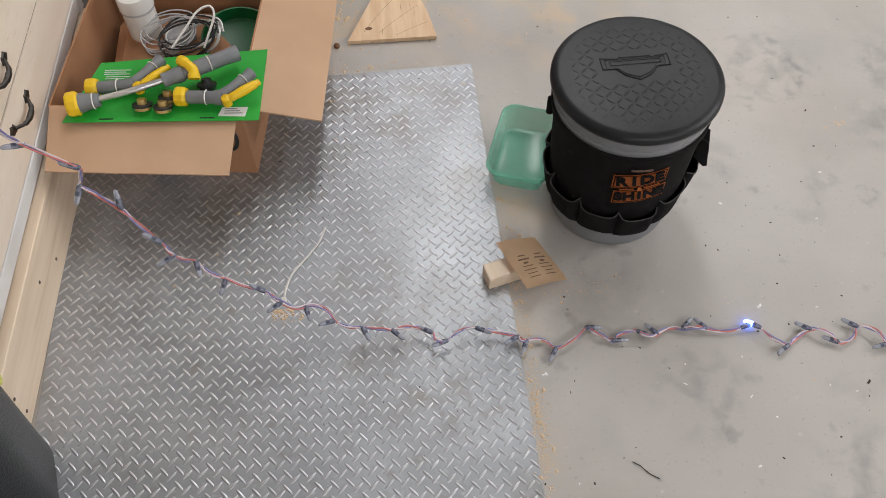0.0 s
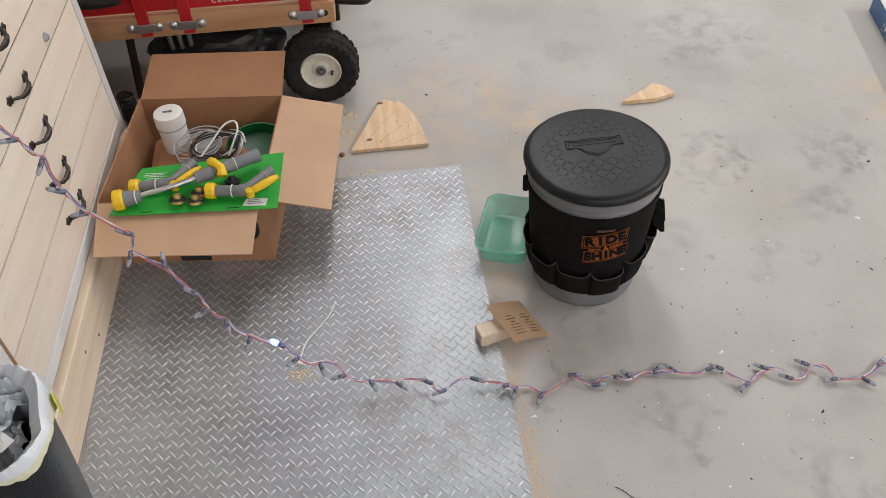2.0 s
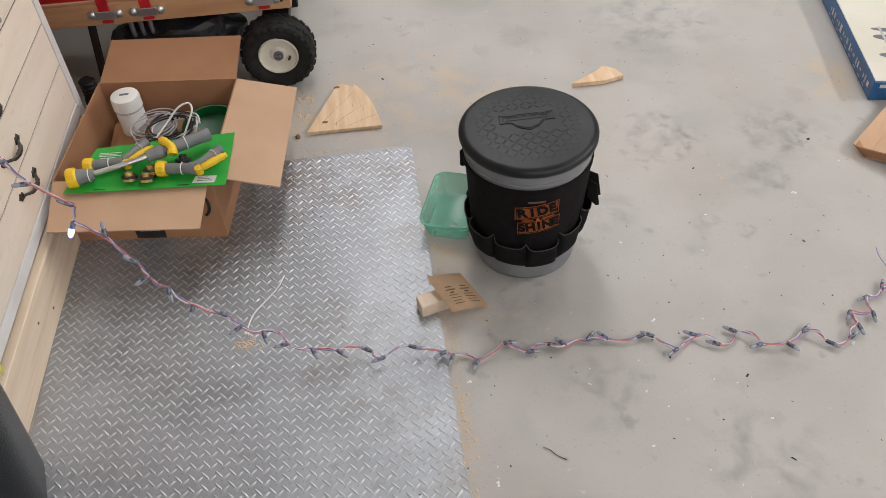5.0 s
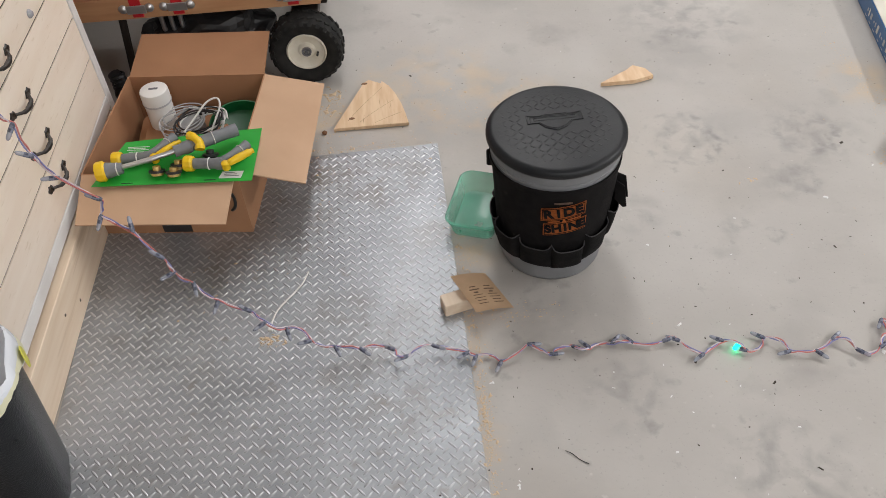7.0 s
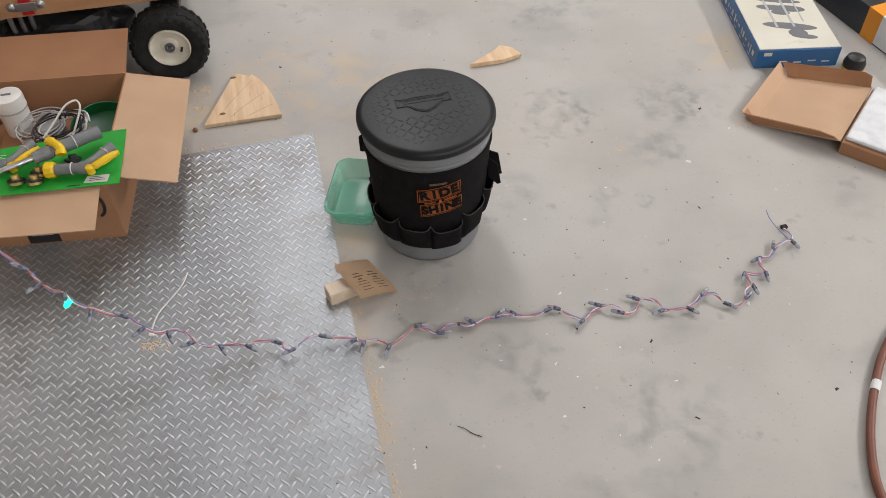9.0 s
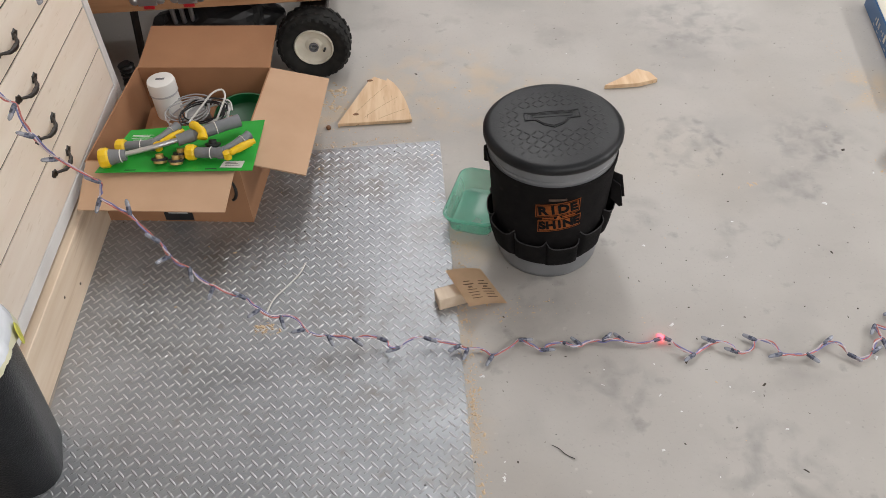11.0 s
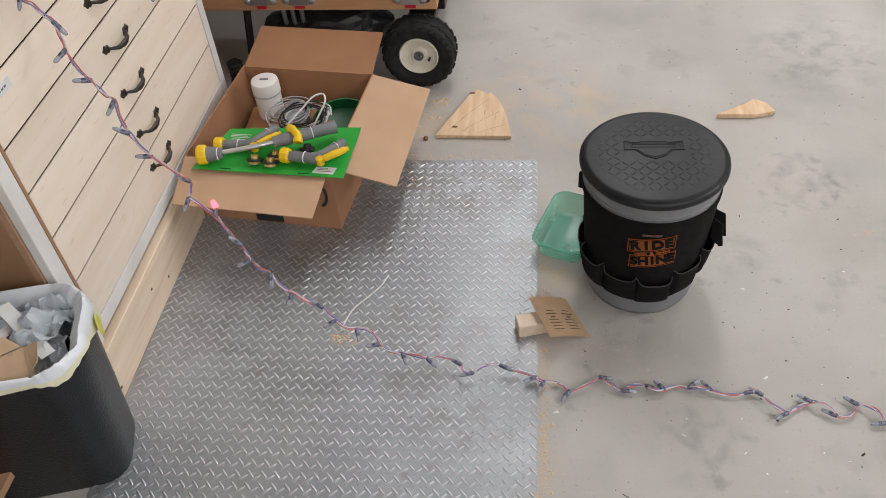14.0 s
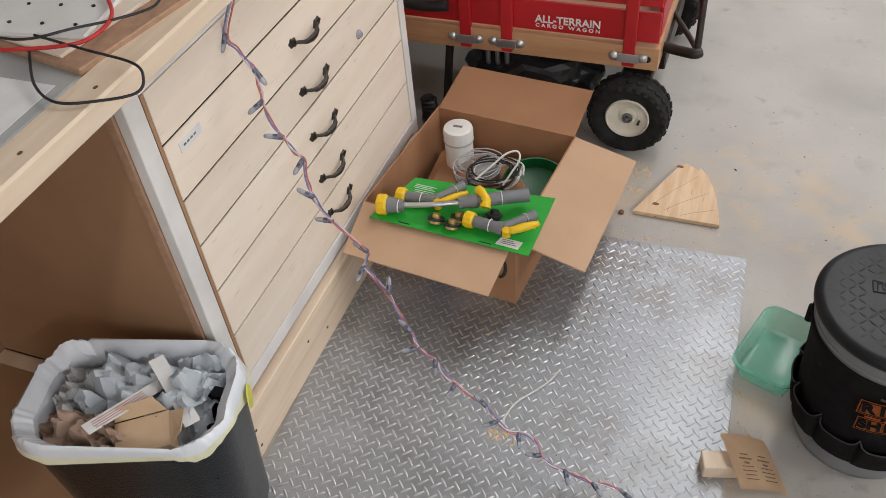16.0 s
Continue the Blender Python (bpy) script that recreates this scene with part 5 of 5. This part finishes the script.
    part("tag", lathe([(0.0105, -0.014), (0.011, -0.012), (0.011, 0.012), (0.0105, 0.014)], 14, None, pose(1.092, -1.180, 0.0105, 90, 0, -43)), PAPER, t, "white printed sleeve")


BUBBLE = mat("foam_wrap", (0.78, 0.79, 0.80), 0.22, color2=(0.66, 0.67, 0.69), scale=30, bump=0.6, bump_scale=70)
BLACKCARD = mat("black_card", (0.028, 0.028, 0.030), 0.4, color2=(0.04, 0.04, 0.043), scale=9)
tool_boxes()


# ---- string of lights: for each bulb its base, heading and (hanging ones) pitch ----
HANGING = [(-0.956, -0.553, 0.870, -102, -53), (-0.893, -0.589, 0.830, -13, -52), (-0.871, -0.620, 0.790, -130, -24), (-0.831, -0.646, 0.740, -155, 14), (-0.815, -0.626, 0.680, -117, -36), (-0.787, -0.666, 0.630, -171, 33), (-0.774, -0.642, 0.555, -160, 15), (-0.719, -0.633, 0.480, -179, 34), (-0.732, -0.636, 0.440, -113, -39), (-0.663, -0.684, 0.430, 103, 52), (-0.607, -0.729, 0.390, 166, 38), (-0.600, -0.722, 0.340, -149, -4), (-0.586, -0.683, 0.260, -79, -46), (-0.546, -0.688, 0.200, -116, -33), (-0.480, -0.702, 0.165, 162, 32), (-0.455, -0.708, 0.130, -149, -9), (-0.415, -0.698, 0.090, -72, -42), (-0.362, -0.720, 0.060, -167, 4)]
ON_PLATE = [(-0.309, -0.732, 0.045, -67), (-0.251, -0.742, 0.040, -45), (-0.172, -0.754, 0.035, 147), (-0.144, -0.772, 0.030, -166), (-0.084, -0.752, 0.034, -25), (-0.001, -0.774, 0.022, -158), (0.015, -0.781, 0.016, -116), (0.071, -0.803, 0.012, -124)]
ON_FLOOR = [(0.138, -0.764, 0.012, -5), (0.185, -0.799, 0.012, -2), (0.240, -0.783, 0.012, -29), (0.279, -0.794, 0.012, 129), (0.332, -0.787, 0.012, 42), (0.380, -0.793, 0.012, 126), (0.450, -0.798, 0.012, 14), (0.488, -0.802, 0.012, 147), (0.532, -0.846, 0.012, -149), (0.587, -0.817, 0.012, 145), (0.632, -0.851, 0.012, 151), (0.682, -0.821, 0.012, 142), (0.727, -0.865, 0.012, -171), (0.784, -0.871, 0.012, -53), (0.833, -0.846, 0.012, 36), (0.875, -0.880, 0.012, -44), (0.930, -0.882, 0.012, 30), (0.968, -0.846, 0.012, -90), (0.968, -0.805, 0.012, -128), (1.019, -0.816, 0.012, -103), (1.031, -0.769, 0.012, -165), (1.074, -0.752, 0.012, 60), (1.133, -0.734, 0.012, -77)]

BULBS = [(Vector(r[:3]), r[3], r[4]) for r in HANGING] + [(Vector(r[:3]), r[3], -4) for r in ON_PLATE] + [(Vector(r[:3]), r[3], 0) for r in ON_FLOOR]
FIRST = -len(HANGING) - len(ON_PLATE) + 1          # number of the topmost bulb; bulb 0 lies just past the plate's edge


def bulb_pose(k):
    p, heading, pitch = BULBS[k]
    return Matrix.Translation(p) @ Euler((0, radians(-pitch), radians(heading))).to_matrix().to_4x4()


def light_string():
    t = thing("string_lights", pose(0, 0, 0), "string of clear pixel bulbs on red, white and blue wires", "string lights")
    start = [Vector((-1.36, -0.14, 0.985)), Vector((-1.15, -0.34, 0.998)), Vector((-0.99, -0.48, 0.988)), Vector((-0.922, -0.54, 0.965))]
    for name, material, off, ph in (("red_wire", WIRE_R, 0.0030, 0.0), ("white_wire", WIRE_W, 0.0, 2.1), ("blue_wire", WIRE_B, -0.0030, 4.2)):
        pts = [p + Vector((off, off, 0)) for p in start]
        for k, (p, heading, pitch) in enumerate(BULBS):
            side = Vector((math.cos(radians(heading)), math.sin(radians(heading)), 0))
            cross = Vector((-side.y, side.x, 0))
            hang = p.z > 0.1
            tw = 0.0024 * Vector((math.cos(k * 1.9 + ph), math.sin(k * 1.9 + ph), 0.4 * math.sin(k * 2.3 + ph)))
            pts.append(p + cross * off * 0.8 + tw)
            if k + 1 < len(BULBS):
                q = BULBS[k + 1][0]
                d = q - p
                bow = Vector((-d.y, d.x, 0)).normalized() * (0.008 * math.sin(k * 2.4 + 0.4) * (0.5 if hang else 1.3))
                floor_z = 0.0045 if q.x > 0.02 else 0.010
                for f in (0.33, 0.67):
                    m = p.lerp(q, f) + bow + 0.0026 * Vector((math.cos(k * 2.7 + ph + 3 * f), math.sin(k * 2.7 + ph + 3 * f), 0.5 * math.sin(ph + k + 4 * f)))
                    m.z = max(floor_z, m.z - (0.006 if hang else 0.004) + (0.012 * math.sin(k * 1.3) ** 2 if not hang else 0))
                    pts.append(m)
        end = BULBS[-1][0]
        pts += [end + Vector((0.012, 0.02, -0.002)), end + Vector((0.006, 0.045, -0.004)) + Vector((off, 0, 0))]
        part(name, cord(pts, 0.0016, 6, n=5), material, t, "thin " + name.replace("_", " "), True)
    part("end_plug", block(-0.008, 0.010, -0.006, 0.006, 0, 0.009, 0.002), IRON, t, "dark end plug", m=Matrix.Translation(BULBS[-1][0] + Vector((0.010, 0.052, -0.011))))
    part("stray_wire", cord([BULBS[-1][0] + Vector(o) for o in ((0, 0.01, -0.006), (-0.012, 0.04, 0.0), (-0.022, 0.075, 0.01), (-0.020, 0.10, 0.016))], 0.0011, 5), WIRE_B, t)
    body = lens = None
    for k in range(len(BULBS)):
        if body is None:
            ob = part("bulb", lathe([(0, -0.002), (0.0030, -0.002), (0.0046, 0.001), (0.0050, 0.004), (0.0050, 0.015), (0.0046, 0.018), (0, 0.018)], 14, None, pose(0, 0, 0, 0, 90, 0)), LEDBODY, t, "dark sealed bulb sleeve", True)
            body = ob.data
        else:
            ob = new("bulb", body)
            ob.parent = t
            ob["label"] = "dark sealed bulb sleeve"
        ob.matrix_basis = bulb_pose(k)
        if lens is None:
            le = part("lens", lathe([(0.0046, 0.017), (0.0047, 0.022), (0.0044, 0.027), (0.0032, 0.031), (0.0013, 0.033), (0, 0.0332)], 14, None, pose(0, 0, 0, 0, 90, 0)), LEDLENS, ob, "clear round lens", True)
            lens = le.data
        else:
            le = new("lens", lens)
            le.parent = ob
            le["label"] = "clear round lens"
    # added box, out of view, that encloses the glowing diodes while idle
    c = thing("diode_cover", pose(-1.40, -0.10, 0.975), "added black box, out of view, hiding the idle glowing diodes", "controller")
    part("case", block(-0.05, 0.05, -0.035, 0.035, 0, 0.03, 0.003), BLACKPL, c)
    part("lid", block(-0.048, 0.048, -0.033, 0.033, 0.0305, 0.034, 0.001), GREYPLASTIC, c)


light_string()


# ---- sawdust and litter ----
def scatter(name, label, category, material, spots, seed, lo, hi, flat=0.35):
    """Small uneven flakes: spots are (x, y, spread x, spread y, count)."""
    rnd = random.Random(seed)
    v, f = [], []
    for cx, cy, sx, sy, n in spots:
        for _ in range(n):
            x, y = rnd.gauss(cx, sx), rnd.gauss(cy, sy)
            z = 0.0042 if (-0.945 < x < 0.0 and y < 0.012) else 0.0002
            a, l = rnd.uniform(0, 6.28), rnd.uniform(lo, hi) * (1 if rnd.random() < 0.9 else 2.2)
            w, h = l * rnd.uniform(0.25, 0.8), l * flat * rnd.uniform(0.4, 1)
            k = len(v)
            for dx, dy, dz in ((-l, -w, 0), (l, -w * 0.6, 0), (l * 0.8, w, 0), (-l * 0.7, w * 0.8, 0), (0.1 * l, 0, h)):
                v.append((x + dx * math.cos(a) - dy * math.sin(a), y + dx * math.sin(a) + dy * math.cos(a), z + dz))
            f += [(k, k + 1, k + 4), (k + 1, k + 2, k + 4), (k + 2, k + 3, k + 4), (k + 3, k, k + 4)]
    me = bpy.data.meshes.new(name)
    me.from_pydata(v, [], f)
    me.materials.append(material)
    return tagged(new(name, me), label, category, kind="stuff")


scatter("sawdust", "scattered pale sawdust and wood chips on the floor", "sawdust", SAW,
        [(0.016, -0.75, 0.011, 0.18, 360), (0.012, -1.02, 0.009, 0.12, 270), (0.014, -0.93, 0.006, 0.03, 110), (0.03, -0.45, 0.02, 0.10, 160), (-0.33, 0.19, 0.03, 0.05, 120), (-0.28, 0.03, 0.10, 0.012, 170), (-0.02, 0.30, 0.22, 0.10, 90),
         (0.10, 0.16, 0.10, 0.08, 70), (-0.36, -0.06, 0.05, 0.08, 130), (0.12, -0.66, 0.06, 0.02, 90), (1.33, 0.10, 0.02, 0.14, 220), (1.255, -0.245, 0.03, 0.015, 60), (0.5, -0.4, 0.7, 0.6, 90), (-0.47, -0.67, 0.018, 0.008, 60), (-0.60, -0.40, 0.10, 0.10, 50)], 31, 0.0007, 0.0027)
scatter("wood_chip", "pale wood splinters and chips on the concrete", "wood chips", PAPER,
        [(0.043, -0.852, 0.002, 0.002, 2), (0.40, -1.00, 0.25, 0.15, 14), (0.9, -0.5, 0.4, 0.4, 16), (0.06, -1.11, 0.004, 0.012, 5), (0.34, -0.42, 0.01, 0.01, 2)], 32, 0.002, 0.0045)
scatter("wood_shaving", "pile of tan wood shavings beside the plywood offcut", "shavings", SAW,
        [(-0.300, 0.300, 0.018, 0.022, 46), (-0.320, 0.225, 0.020, 0.020, 22), (1.262, -0.262, 0.018, 0.012, 22), (0.845, -0.285, 0.012, 0.008, 8), (-0.47, -0.655, 0.012, 0.006, 26), (-0.30, 0.10, 0.03, 0.02, 12)], 36, 0.002, 0.0060)
scatter("grit", "dark specks of grit on the floor", "grit", DEBRIS,
        [(0.5, -0.7, 0.5, 0.35, 130), (0.8, 0.1, 0.5, 0.4, 90), (-0.3, -0.6, 0.3, 0.4, 30), (0.05, 0.35, 0.3, 0.2, 40)], 33, 0.0008, 0.003)
t = thing("wire_scrap", pose(0, 0, 0), "thin dark wire scrap lying on the concrete", "wire scrap")
part("strand", cord([(0.172, -1.045, 0.002), (0.185, -1.055, 0.003), (0.198, -1.070, 0.002), (0.215, -1.082, 0.002)], 0.0009, 5), IRON, t)
t = thing("wood_plug", pose(-0.335, 0.115, 0), "small dark brown wood plug lying on the floor", "wood plug")
part("plug", lathe([(0, 0), (0.007, 0.001), (0.008, 0.006), (0.005, 0.010), (0, 0.011)], 12), KNOT, t, smooth=True)


# ---- what moves: the lit diode runs along the string and back ----
def lit_diode(name, color, label, strength):
    t = thing(name, pose(-1.40, -0.10, 0.990), label, "lit bulb")
    part("glow", lathe([(0, 0.0165), (0.0062, 0.0165), (0.0064, 0.022), (0.0058, 0.028), (0.0042, 0.0325), (0.0018, 0.0345), (0, 0.0348)], 14, None, pose(0, 0, 0, 0, 90, 0)), glow(name, color, strength), t, smooth=True)
    return t


BLUE_DIODE = lit_diode("blue_diode", (0.10, 0.22, 1.0), "glowing blue diode in a bulb of the string", 11.0)
GREEN_DIODE = lit_diode("green_diode", (0.005, 1.0, 0.42), "glowing green diode in a bulb of the string", 4.5)
RED_DIODE = lit_diode("red_diode", (1.0, 0.05, 0.07), "glowing red diode in a bulb of the string", 7.0)
BLUE_RUN = [(0, 8), (0.5, -4), (1.0, -16), (1.37, -25), (1.43, -25), (2.0, -11), (2.5, 2), (3.0, 13), (3.35, 21), (3.5, 18), (3.8, 12.5), (4.0, 6), (4.2, 2.5), (5.35, -25)]
GREEN_RUN = [(5.45, -25), (6.5, 0), (7.0, 11), (7.48, 23), (8.5, -1), (9.0, -13), (9.5, -25)]
RED_RUN = [(9.65, -25), (10.1, -14), (11.6, 23), (12.3, 5), (12.5, 0), (12.9, -8.8), (13.0, -12), (13.1, -13.8), (13.5, -25), (13.65, -25), (14.5, -4), (15.0, 8), (15.6, 23), (16.0, 13)]


def run_rows(run):
    rest = pose(-1.40, -0.10, 0.990)
    rows = []
    for k in range(161):
        t = k / 10
        if run[0][0] <= t <= run[-1][0]:
            n = round(float(np.interp(t, [r[0] for r in run], [r[1] for r in run])))
            m = bulb_pose(max(0, min(len(BULBS) - 1, n - FIRST)))
            # keep every turn small: only the place and a gentle heading follow the bulb
            rows.append((t, m))
        else:
            rows.append((t, rest))
    # pose by place; heading limited between neighbours
    out = []
    last = None
    for t, m in rows:
        q = m.to_quaternion()
        if last is not None:
            ang = last.rotation_difference(q).angle
            ang = min(ang, 2 * math.pi - ang)
            if ang > radians(80):
                q = last.slerp(q, radians(80) / ang)
        tip = m @ Vector((0.026, 0, 0))
        mm = q.to_matrix().to_4x4()
        mm.translation = tip - q @ Vector((0.026, 0, 0))
        out.append((t, mm))
        last = q
    return out


def motions():
    walk(BLUE_DIODE, run_rows(BLUE_RUN))
    walk(GREEN_DIODE, run_rows(GREEN_RUN))
    walk(RED_DIODE, run_rows(RED_RUN))


motions()
